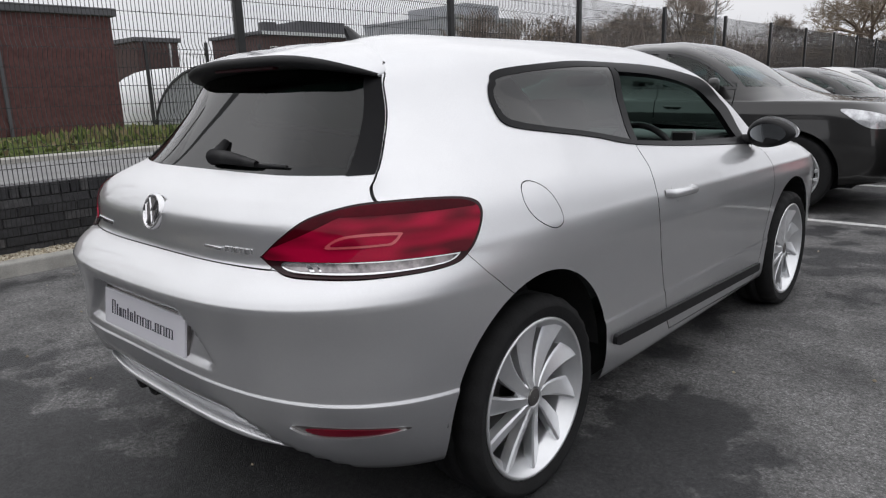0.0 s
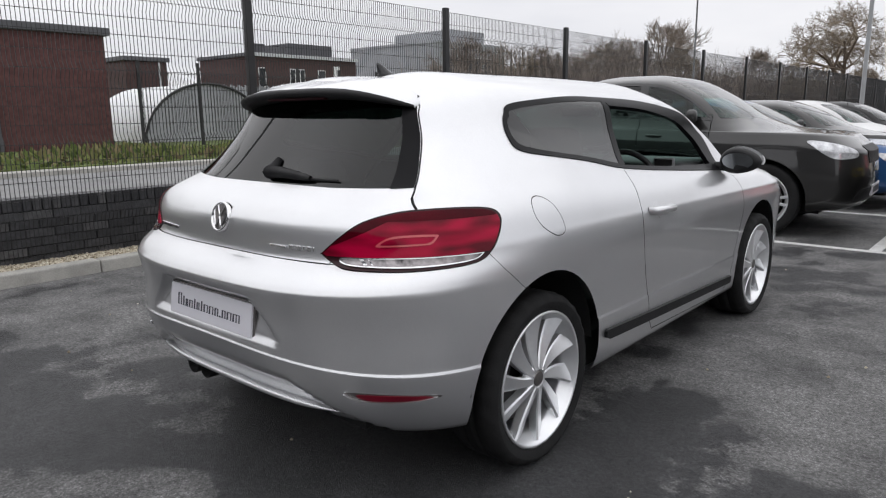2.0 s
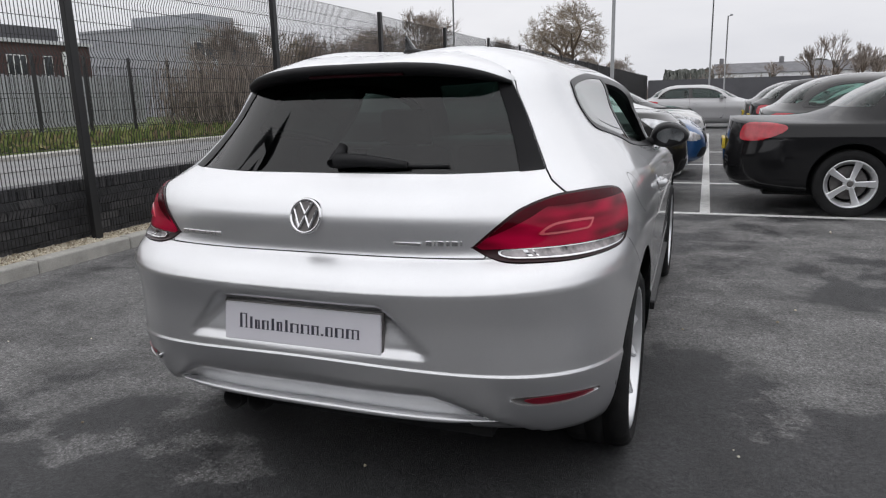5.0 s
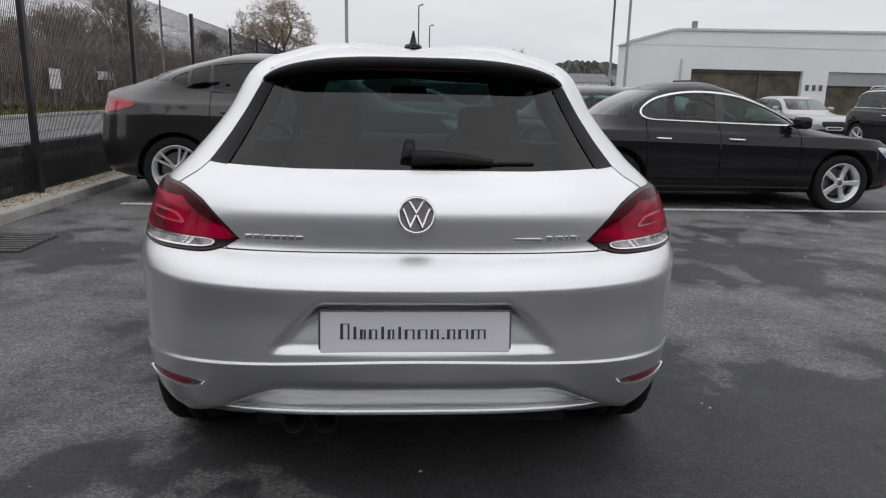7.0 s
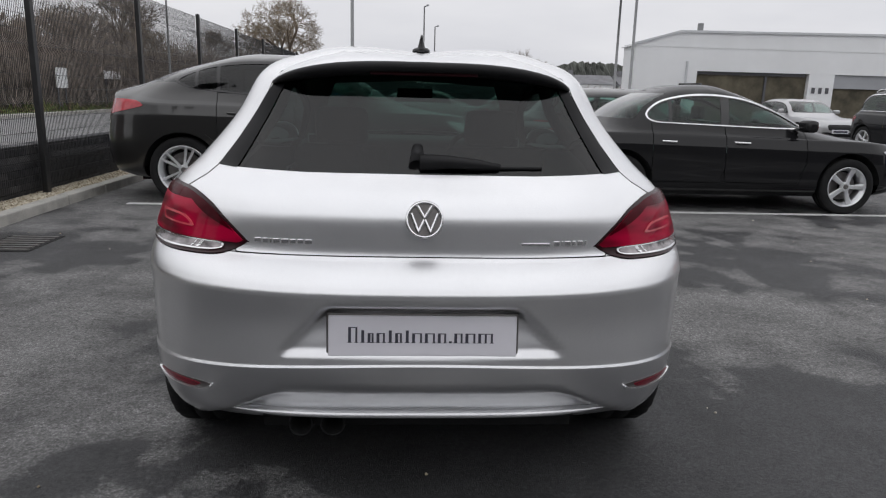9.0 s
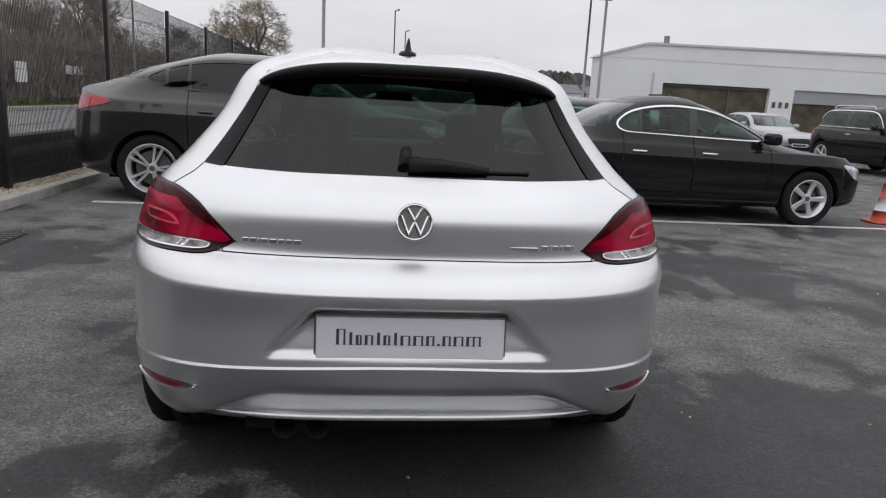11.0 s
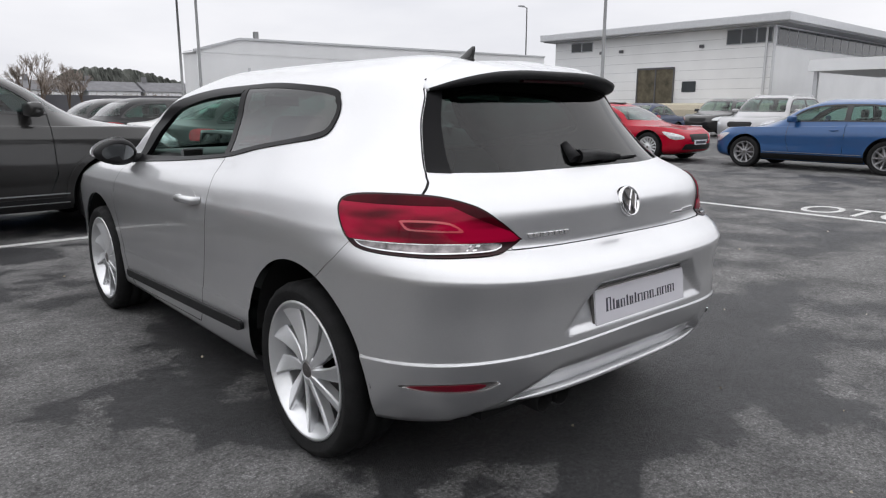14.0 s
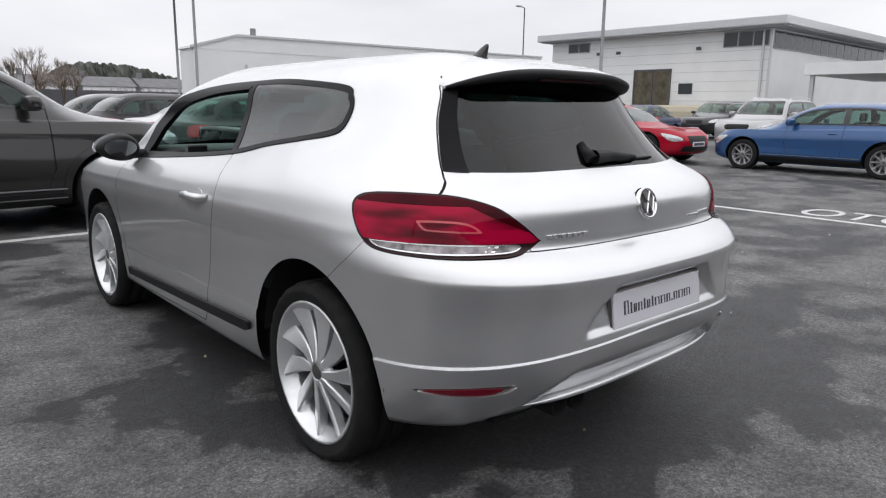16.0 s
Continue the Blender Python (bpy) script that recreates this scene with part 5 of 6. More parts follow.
parked_car("suv_coupe_car", "dark grey coupe-shaped off-roader parked beside the fence", SUV_COUPE, M["dark_grey_paint"], pose(-3.50, 6.85, 0, 0, 0, -87), M["gloss_black"], M["alloy"], "double", 10, trim_low=M["plastic"], fine=True,
           glass_line=SUV_GLASS, pillars=(1.10, 1.34, 2.17), mirror_y=2.76, arch_lip=M["dark_grey_paint"], keen=(3, 4), glass=M["glass_dark"],
           rear_lamp=[(-0.16, 0.97), (-0.16, 1.11), (-0.02, 1.125), (0.20, 1.11), (0.30, 1.07), (0.26, 1.04), (0.08, 0.995)])
parked_car("saloon_car", "black four-door saloon with chrome window trim", NEAR_SALOON, M["black_paint"], pose(1.26, 6.78, 0, 0, 0, -90), M["chrome"], M["alloy"], "five", 5, fine=True,
           glass_line=SALOON_GLASS, pillars=(1.70, 2.34), mirror_y=3.20, keen=(3, 4))
parked_car("hatchback_car", "bright blue five-door hatchback parked across the lane", HATCH, M["blue_paint"], pose(13.5, 2.28, 0), M["gloss_black"], M["alloy_two"], "split", 10, trim_low=M["plastic"], fine=True)
parked_car("coupe_car", "glossy red two-door coupe with silver wheels", COUPE, M["red_paint"], pose(13.2, 11.25, 0, 0, 0, 180), M["gloss_black"], M["alloy"], "split", 15, fine=True)
parked_car("estate_suv_car", "black off-roader with silver roof rails", SUV, M["black_paint"], pose(12.95, 16.85, 0, 0, 0, 180), M["chrome"], M["alloy"], "five", 5, roof_rails=True)
parked_car("silver_suv_car", "pale silver off-roader with roof rails", SUV, M["silver_far"], pose(23.6, 9.0, 0, 0, 0, 90), M["gloss_black"], M["alloy"], "five", 5, roof_rails=True)
row = "cars in the far bays"
for nm, lb, kind, paint, x, y, hdg in (
        ("blue_saloon_car", "bright blue saloon car nose to the bay line", SALOON, "blue_paint", -3.70, 9.55, 0), ("grey_hatchback_car", "dark grey hatchback in a bay", HATCH, "dark_grey_paint", -3.4, 12.15, 0),
        ("white_saloon_car", "white saloon car in a bay", SALOON, "white_paint", -3.75, 14.75, 0), ("dark_hatchback_car", "dark hatchback in a bay", HATCH, "black_paint", -3.4, 17.35, 0),
        ("silver_hatchback_car", "silver hatchback in a far bay", HATCH, "silver_far", -1.0, 23.6, 0), ("dark_grey_hatchback_car", "dark grey hatchback beside the black saloon", HATCH, "dark_grey_paint", 1.75, 9.6, 0),
        ("white_coupe_car", "white coupe in a bay", COUPE, "white_paint", 2.0, 12.2, 0), ("black_hatchback_car", "black hatchback in a bay", HATCH, "black_paint", 1.9, 14.8, 0),
        ("slate_hatchback_car", "dark slate hatchback in a bay", HATCH, "dark_grey_paint", 1.9, 17.4, 0), ("grey_saloon_car", "grey saloon in a far bay", SALOON, "silver_far", 4.5, 22.5, 0),
        ("white_hatchback_car", "white hatchback behind the red coupe", HATCH, "white_paint", 19.0, 17.2, 90), ("slate_blue_saloon_car", "slate blue saloon near the workshop", SALOON, "dark_blue", 24.5, 14.6, 90),
        ("dark_estate_car", "dark off-roader near the workshop", SUV, "dark_grey_paint", 31.0, 14.5, 90), ("small_silver_car", "small silver hatchback near the workshop", HATCH, "silver_far", 13.2, 23.0, 180),
        ("dark_saloon_car", "dark saloon near the workshop", SALOON, "dark_grey_paint", 19.5, 24.0, 180)):
    if paint == "dark_blue":
        M.setdefault("dark_blue", car_paint("slate_blue_paint", (0.035, 0.05, 0.10)))
    mm = pose(x, y, 0, 0, 0, hdg) if hdg else east(x, y)
    parked_car(nm, lb, kind, M[paint], mm, M["gloss_black"], M["alloy"], "five", 5, group=row)


# ---- the yard ----
def structure(ob, label, category):
    return tagged(ob, label, category, kind="structure")


bm = bmesh.new()
bmesh.ops.create_grid(bm, x_segments=1, y_segments=1, size=700)
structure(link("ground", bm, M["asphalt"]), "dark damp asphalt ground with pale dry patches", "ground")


def flat(x0, y0, x1, y1, z, t=0.004):
    return box(x0, y0, z - t, x1, y1, z)


LINES = [(-3.10, 5.82, 6.60, 5.92), (6.50, -3.5, 6.60, 5.82), (1.06, 5.92, 1.16, 20.0), (-3.6, 8.33, 1.06, 8.43), (1.16, 8.33, 6.2, 8.43), (-3.6, 10.9, 1.06, 11.0), (1.16, 10.9, 6.2, 11.0), (-3.6, 13.5, 1.06, 13.6), (1.16, 13.5, 6.2, 13.6), (6.68, 6.15, 7.35, 6.22), (6.98, 5.98, 7.05, 6.15)]
lines = base("bay_marking", "white painted parking bay lines", "road marking", kind="structure")
for a in LINES:
    part("painted_line", flat(*a, 0.004), M["line"], lines)
word = bpy.data.curves.new("word", "FONT")
word.body, word.size, word.align_x, word.extrude = "OTO", 0.62, "LEFT", 0.002
word_ob = structure(new("painted_word", word), "white painted letters on the asphalt", "road marking")
word.materials.append(M["line"])
word_ob.matrix_world = pose(6.78, 2.30, 0.003, 0, 0, -90) @ Matrix.Diagonal((1.0, 1.55, 1.0, 1.0))
drain = base("drain_cover", "iron drain grating set in the asphalt", "drain", pose(-3.15, 3.8, 0))
part("frame", box(-0.22, -0.30, -0.02, 0.22, 0.30, 0.004), M["under"], drain)
for k in range(7):
    part("bar", box(-0.19, -0.26 + 0.08 * k, 0.003, 0.19, -0.22 + 0.08 * k, 0.010), M["disc"], drain)

# kerb, gravel strip
kerb = base("kerb", "pale concrete kerb stones along the gravel strip", "kerb", kind="structure")
kb = None
for k in range(60):
    if kb is None:
        kb = part("kerb_stone", box(-3.79, 0.004, -0.05, -3.65, 0.911, 0.105, bevel=0.014), M["kerb"], kerb).data
        last = bpy.data.objects["kerb_stone"]
    else:
        last = new("kerb_stone", kb)
        last.parent = kerb
    last.matrix_basis = pose(0.004 * math.sin(k * 2.1), -8.0 + 0.915 * k, 0.003 * math.sin(k * 1.7))
structure(link("gravel_bed", box(-4.14, -8, -0.02, -3.785, 47, 0.085), M["gravel"]), "pale gravel strip along the fence", "gravel")
rng = random.Random(5)
bm = bmesh.new()
peb = [Vector(q) for q in ((0, 0, 1), (1, 0, 0.1), (0.2, 1, 0), (-1, 0.2, 0.1), (-0.1, -1, 0), (0, 0, -0.8))]
for k in range(5200):
    y = -0.5 + 11.5 * rng.random() ** 1.3
    c = Vector((rng.uniform(-4.12, -3.80), y, 0.088))
    r = rng.uniform(0.006, 0.015)
    e = Euler((rng.uniform(0, 6), rng.uniform(0, 6), rng.uniform(0, 6))).to_matrix()
    vs = [bm.verts.new(c + e @ (q * r)) for q in peb]
    for a, b in ((1, 2), (2, 3), (3, 4), (4, 1)):
        bm.faces.new((vs[0], vs[a], vs[b]))
        bm.faces.new((vs[5], vs[b], vs[a]))
pebm, pnt, pb = nodes_of("pebbles")
isl = pnt.nodes.new("ShaderNodeNewGeometry")
pnt.links.new(ramp(pnt, isl.outputs["Random Per Island"], [(0.0, (0.20, 0.16, 0.11)), (0.5, (0.50, 0.44, 0.33)), (1.0, (0.72, 0.68, 0.58))]), pb.inputs["Base Color"])
pb.inputs["Roughness"].default_value = 0.9
tagged(link("gravel_stones", bm, pebm), "loose cream and brown gravel stones", "gravel", kind="stuff")

# small stones and chips on the asphalt
bm = bmesh.new()
for k in range(70):
    c = Vector((rng.uniform(-3.4, 6), rng.uniform(-1.2, 5.5), 0.003))
    r = rng.uniform(0.004, 0.010)
    vs = [bm.verts.new(c + q * r) for q in peb]
    for a, b in ((1, 2), (2, 3), (3, 4), (4, 1)):
        bm.faces.new((vs[0], vs[a], vs[b]))
        bm.faces.new((vs[5], vs[b], vs[a]))
tagged(link("loose_chips", bm, pebm), "loose pale stone chips on asphalt", "gravel", kind="stuff")

# fence: posts and bent mesh panels
fence = base("mesh_fence", "tall black welded mesh fence on steel posts", "fence", kind="structure")
FX, PITCH, Y0 = -4.0, 3.03, 2.95
bm = box(-0.03, -0.04, 0.06, 0.03, 0.04, 2.62, bevel=0.006)
post_me = part("post", bm, M["fence"], fence, matrix=pose(FX, Y0 - 3 * PITCH, 0)).data
wire, hz = 0.0024, [0.14 + 0.0762 * k * 2 for k in range(17)]
folds = (0.45, 1.05, 1.65, 2.25)


def fold(z):
    return sum(max(0.0, 1 - abs(z - f) / 0.07) for f in folds) * 0.035


zs = sorted({0.12, 2.58, *[f + d for f in folds for d in (-0.07, 0.0, 0.07)]})
verts, faces = [], []


def strand(pts, a, b):
    i0 = len(verts)
    for p in pts:
        for s, t in ((-1, -1), (1, -1), (1, 1), (-1, 1)):
            verts.append((p[0] + a[0] * s + b[0] * t, p[1] + a[1] * s + b[1] * t, p[2] + a[2] * s + b[2] * t))
    for k in range(len(pts) - 1):
        for j in range(4):
            q = i0 + 4 * k
            faces.append((q + j, q + (j + 1) % 4, q + 4 + (j + 1) % 4, q + 4 + j))


for k in range(1, 89):
    y = PITCH * k / 89
    strand([(-0.045 + fold(z), y, z) for z in zs], (wire, 0, 0), (0, wire, 0))
for z in hz:
    strand([(-0.045 + fold(z), 0.03, z), (-0.045 + fold(z), PITCH - 0.03, z)], (wire, 0, 0), (0, 0, wire))
panel_me = part("mesh_panel", from_arrays(verts, faces), M["fence"], fence, matrix=pose(FX, Y0 - 3 * PITCH, 0)).data
for k in range(-2, 20):
    for nm, me in (("post", post_me), ("mesh_panel", panel_me)):
        o = new(nm, me)
        o.parent, o.matrix_basis = fence, pose(FX, Y0 + k * PITCH, 0)

# road, verge and what lies beyond
structure(link("road", flat(-14.4, -80, -4.5, 160, 0.012), M["road"]), "pale grey public road behind the fence", "road")
structure(link("far_kerb", box(-15.1, -80, 0, -14.4, 160, 0.11), M["kerb"]), "pale far kerb of the road", "kerb")
structure(link("verge", box(-46, -80, -0.1, -15.1, 160, 0.14), M["grass"]), "rough green verge beyond the road", "grass")
bm = bmesh.new()
for k in range(9000):
    x, y = -15.2 - 6.5 * rng.random() ** 1.4, rng.uniform(-4, 46)
    a, h = rng.uniform(0, 6.28), 0.10 + 0.42 * rng.random() ** 1.6 * (0.55 + 0.45 * math.sin(0.9 * y + 1.7 * math.sin(0.6 * x)))
    w = rng.uniform(0.03, 0.09)
    d = Vector((math.cos(a), math.sin(a), 0))
    tip = Vector((x, y, 0.12)) + d.cross(Vector((0, 0, 1))) * rng.uniform(-0.2, 0.2) + Vector((0, 0, h))
    mid = Vector((x, y, 0.12 + h * 0.55))
    p0, p1 = Vector((x, y, 0.12)) - d * w * 0.4, Vector((x, y, 0.12)) + d * w * 0.4
    vs = [bm.verts.new(q) for q in (p0, p1, mid + d * w, tip, mid - d * w)]
    bm.faces.new(vs)
weed, went, wb_ = nodes_of("weeds")
isl2 = went.nodes.new("ShaderNodeNewGeometry")
went.links.new(ramp(went, isl2.outputs["Random Per Island"], [(0.0, (0.06, 0.09, 0.022)), (0.35, (0.13, 0.175, 0.045)), (0.65, (0.22, 0.235, 0.08)), (0.85, (0.25, 0.20, 0.11)), (1.0, (0.14, 0.10, 0.06))]), wb_.inputs["Base Color"])
wb_.inputs["Roughness"].default_value = 0.8
tagged(link("rough_weeds", bm, weed), "tangle of green weeds and grass", "plants", kind="stuff")


def building(name, label, x0, y0, x1, y1, h, wall, roof, fascia=0.3, over=0.15):
    b = base(name, label, "building", pose((x0 + x1) / 2, (y0 + y1) / 2, 0))
    hx, hy = (x1 - x0) / 2, (y1 - y0) / 2
    part("wall_block", box(-hx, -hy, 0, hx, hy, h - fascia), wall, b)
    part("roof", box(-hx - over, -hy - over, h - fascia, hx + over, hy + over, h, bevel=0.03), roof, b)
    return b


def window_in(b, face, a0, a1, z0, z1, panes=2, mat=None, frame_mat=None, depth=0.06):
    """A framed window on the face of a building: face is x+ or x- or y- and its place there, in the building's own metres."""
    ax, pos, sg = face
    fm = frame_mat or M["white_clad"]

    def bx(u0, u1, w0, w1, d0, d1):
        lo, hi = sorted((pos + sg * d0, pos + sg * d1))
        return box(lo, u0, w0, hi, u1, w1) if ax == "x" else box(u0, lo, w0, u1, hi, w1)

    fr = part("window", bx(a0, a1, z0, z1, 0.0, depth), fm, b)
    n = panes
    for k in range(n):
        u0 = a0 + (a1 - a0) * k / n + 0.05
        u1 = a0 + (a1 - a0) * (k + 1) / n - 0.05
        part("pane", bx(u0, u1, z0 + 0.06, z1 - 0.06, depth - 0.02, depth + 0.012), mat or M["window_dark"], fr)
    return fr


# unseen plain wall added behind the walk, closing the yard and darkening the car's rear reflections
structure(link("reflection_wall", box(-26, -13.0, 0, 40, -12.5, 5.4), M["dark_clad"]), "unseen plain dark wall added to darken reflections", "wall")
# brick shed behind the verge
shed = building("brick_shed", "flat-roofed red brick substation shed", -31, -1.5, -24.6, 10.5, 4.5, M["brick_red"], M["dark_clad"], 0.28, 0.18)
for k, y in enumerate((-3.2, 2.2)):
    part("downpipe", box(3.2, y - 0.05, 0, 3.3, y + 0.05, 4.2), M["dark_clad"], shed)
# second fence of dark posts and rails
yard_fence = base("yard_fence", "dark post and wire fence beyond the verge", "fence", pose(-23.2, 11.0, 0))
for k in range(9):
    part("post", box(-0.05, 2.4 * k - 0.05, 0, 0.05, 2.4 * k + 0.05, 3.3), M["fence"], yard_fence)
bm = bmesh.new()
for k in range(150):
    add_box(bm, -0.006, 0.13 * k, 0.2, 0.006, 0.13 * k + 0.012, 2.9)
for z in (0.4, 1.6, 2.85):
    add_box(bm, -0.01, 0, z, 0.01, 19.2, z + 0.02)
tagged(part("wire_mesh", bm, M["fence"], yard_fence), kind="stuff")
# arched store with a pale cover
tun = base("arched_store", "low arched store with a pale sheet cover", "shelter", pose(-30.5, 16.3, 0))
bm = bmesh.new()
prev = None
for k in range(17):
    a = math.pi * k / 16
    ring = [bm.verts.new((x, 3.2 * math.cos(a), 2.75 * math.sin(a))) for x in (-3, 3)]
    if prev:
        bm.faces.new((prev[0], prev[1], ring[1], ring[0]))
    prev = ring
part("cover", bm, M["white_clad"], tun, smooth=True)
bm = bmesh.new()
add_tube(bm, [(3.05, 3.2 * math.cos(math.pi * k / 16), 2.75 * math.sin(math.pi * k / 16)) for k in range(17)], 0.06, seg=6)
part("hoop", bm, M["fence"], tun)
part("end_wall", from_arrays([(3.0, 3.2 * math.cos(math.pi * k / 16), 2.75 * math.sin(math.pi * k / 16)) for k in range(17)], [tuple(range(17))]), M["grey_clad"], tun)
pale = base("timber_fence", "tall weathered grey paling fence", "fence", pose(-33, 19.5, 0))
shared = None
for k in range(90):
    if shared is None:
        shared = part("pale", box(-0.02, 0, 0, 0.02, 0.145, 3.0), M["grey_clad"], pale).data
        o = bpy.data.objects["pale"]
    else:
        o = new("pale", shared)
        o.parent = pale
    o.matrix_basis = pose(0, 0.16 * k, -0.06 * ((k * 7) % 3))
# houses and office blocks beyond
M["brick_brown"] = surf("brick_brown", (0.072, 0.042, 0.040), 0.9, var=0.3, scale=7, bump=0.3, grain=0.15)
house = building("brick_house", "flat-roofed brown brick office with white windows", -56, 32.5, -48, 44, 6.4, M["brick_brown"], M["dark_clad"], 0.28, 0.2)
part("fascia", box(4.19, -5.95, 6.1, 4.22, 5.95, 6.38), M["roof_edge"], house)
annex = building("brick_annex", "low dark flat-roofed store beside the brick shed", -44, 17.4, -38, 19.9, 4.7, M["brick_brown"], M["dark_clad"], 0.25, 0.15)
part("downpipe", box(3.0, 0.7, 0, 3.08, 0.8, 4.4), M["roof_edge"], annex)
for y0, y1, n in ((-5.1, -4.4, 1), (-1.9, -0.3, 3), (1.2, 2.0, 1)):
    window_in(house, ("x", 4.0, 1), y0, y1, 3.6, 5.2, n)
part("white_door", box(4.0, 3.0, 3.0, 4.06, 3.7, 5.6), M["white_clad"], house)
part("plant_room", box(-3, -0.4, 6.4, 2, 4.6, 7.6), M["dark_clad"], house)
part("chimney", box(1.5, -4.4, 6.4, 2.4, -3.2, 7.3), M["dark_clad"], house)
grey_blk = building("grey_block", "grey clad office block with a stepped roof", -62, 56, -48, 68, 9.0, M["grey_clad"], M["grey_clad"], 0.3, 0.1)
part("upper_storey", box(-4, -1.5, 9.0, 5, 4.5, 10.6), M["grey_clad"], grey_blk)
window_in(grey_blk, ("x", 7.0, 1), -5.0, 5.0, 5.5, 7.4, 6)
low_blk = building("low_block", "long low dark brick building", -60, 66, -50, 80, 6.4, M["dark_clad"], M["grey_clad"], 0.5, 0.2)
window_in(low_blk, ("x", 5.0, 1), -6, 6, 3.2, 5.2, 8)

# brick wall under the fence: near bricks one by one, the rest joined
wall = base("garden_wall", "low dark engineering-brick wall behind the fence", "wall", kind="structure")
part("core", box(-4.32, -8, 0, -4.145, 56, 0.515), M["mortar"], wall)


# workshop and showroom
shop = base("workshop", "long white clad workshop with open service bays", "building", pose(9.67, 28.0, 0))
part("wall_block", box(0, 0.22, 0, 22, 1.5, 3.6), M["white_clad"], shop)
bm = from_arrays([(x, y, z) for y in (-0.02, 1.6) for x, z in ((-0.1, 3.52), (1.9, 4.09), (22, 4.31), (22, 3.49), (-0.1, 3.49))], [(4, 3, 2, 1, 0), (5, 6, 7, 8, 9), (0, 1, 6, 5), (1, 2, 7, 6), (2, 3, 8, 7), (3, 4, 9, 8), (4, 0, 5, 9)])
part("parapet", bm, M["white_clad"], shop)
part("roof_trim", from_arrays([(x, y, z) for y in (-0.09, -0.02) for x, z in ((-0.15, 3.5), (1.9, 4.08), (22, 4.30), (22, 4.39), (1.9, 4.18), (-0.15, 3.6))], [(0, 1, 4, 5), (1, 2, 3, 4), (6, 11, 10, 7), (7, 10, 9, 8), (5, 4, 10, 11), (4, 3, 9, 10), (0, 6, 7, 1), (1, 7, 8, 2)]), M["roof_edge"], shop)
bays = [(2.8, 7.8), (8.95, 13.65), (14.85, 19.3)]
edges = [0.0] + [q for b in bays for q in b] + [22.0]
for a, b in zip(edges[::2], edges[1::2]):
    part("pier", box(a, 0, 0, b, 0.24, 3.51), M["white_clad"], shop)
for k, (a, b) in enumerate(bays):
    # no depth behind: a closed sheet whose colour gives the shaded interior
    bay = part("service_bay", box(a, 0.21, 0, b, 0.25, 2.53), M["bay"], shop, "flat panel coloured as the dim inside of a service bay")
    part("lintel", box(a, 0, 2.53, b, 0.22, 3.51), M["white_clad"], shop)
    if k == 1:
        part("rolled_door", box(a + 0.05, 0.10, 1.95, b - 0.05, 0.18, 2.53), M["grey_clad"], bay, "grey roller door half lowered")
    else:
        part("door_track", box(a + 0.07, 0.13, 2.40, b - 0.07, 0.19, 2.53), M["dark_clad"], bay)
    part("inner_pier", box(a + (b - a) * 0.62, 0.14, 0, a + (b - a) * 0.64, 0.20, 2.38), M["dark_clad"], bay)
for x in (8.05, 8.36, 8.67):
    part("wall_sign", box(x - 0.07, -0.03, 1.71, x + 0.07, 0.0, 1.96), M["dark_clad"], shop)
part("downpipe", box(2.28, -0.08, 0, 2.35, 0.0, 2.92), M["roof_edge"], shop)
part("roof_vent", box(2.9, 0.5, 4.1, 3.1, 0.7, 4.55, bevel=0.02), M["steel"], shop)
show = base("showroom", "white showroom with a deep flat overhanging roof", "building", pose(41.2, 18.1, 0))
part("wall_block", box(0, 0, 0, 30, 17, 6.2), M["white_clad"], show)
for z in np.arange(0.6, 6.1, 0.62):
    part("cladding_joint", box(-0.012, 0.05, z, 0.0, 16.9, z + 0.015), M["grey_clad"], show)
part("roof", box(-1.2, -1.3, 6.25, 31, 17.6, 6.75, bevel=0.05), M["roof_edge"], show)
part("soffit", box(-1.0, -1.1, 6.18, 30.8, 17.4, 6.25), M["grey_clad"], show)
window_in(show, ("x", 0.0, -1), 0.1, 3.0, 5.15, 6.1, 3, frame_mat=M["grey_clad"])
window_in(show, ("x", 0.0, -1), 13.4, 15.4, 5.35, 6.05, 2, frame_mat=M["grey_clad"])
window_in(show, ("y", 0.0, -1), 0.3, 20, 5.0, 6.1, 14, frame_mat=M["grey_clad"])
dw = part("workshop_door", box(-0.03, 6.5, 0, 0.03, 9.4, 3.95), M["bay"], show, "flat panel coloured as the dim inside of a workshop doorway")
for y in (6.5, 7.9, 9.35):
    part("door_post", box(-0.08, y, 0, -0.02, y + 0.08, 3.95), M["dark_clad"], dw)
part("door_head", box(-0.08, 6.5, 3.85, -0.02, 9.43, 3.98), M["dark_clad"], dw)
part("small_window", box(-0.04, 4.9, 2.3, 0.0, 5.9, 3.0), M["window_dark"], show)
for y, h in ((0.35, 6.1), (-0.12, 6.1), (12.6, 0.4)):
    part("downpipe", box(-0.14, y, 0, -0.02, y + 0.12, h), M["roof_edge"], show)
for y in (10.7, 12.4, 4.5):
    part("wall_lamp", box(-0.16, y, 5.1, 0.0, y + 0.28, 5.3), M["dark_clad"], show)
part("canopy", box(-4.5, -16, 3.15, 6, -3.9, 3.75), M["white_clad"], show)
part("canopy_post", box(-4.2, -4.3, 0, -4.0, -4.1, 3.15), M["roof_edge"], show)
bank = structure(link("planted_bank", box(38.0, 15.5, 0, 40.8, 30, 1.55, bevel=0.4), M["gravel"]), "low rockery bank in front of the showroom", "bank")


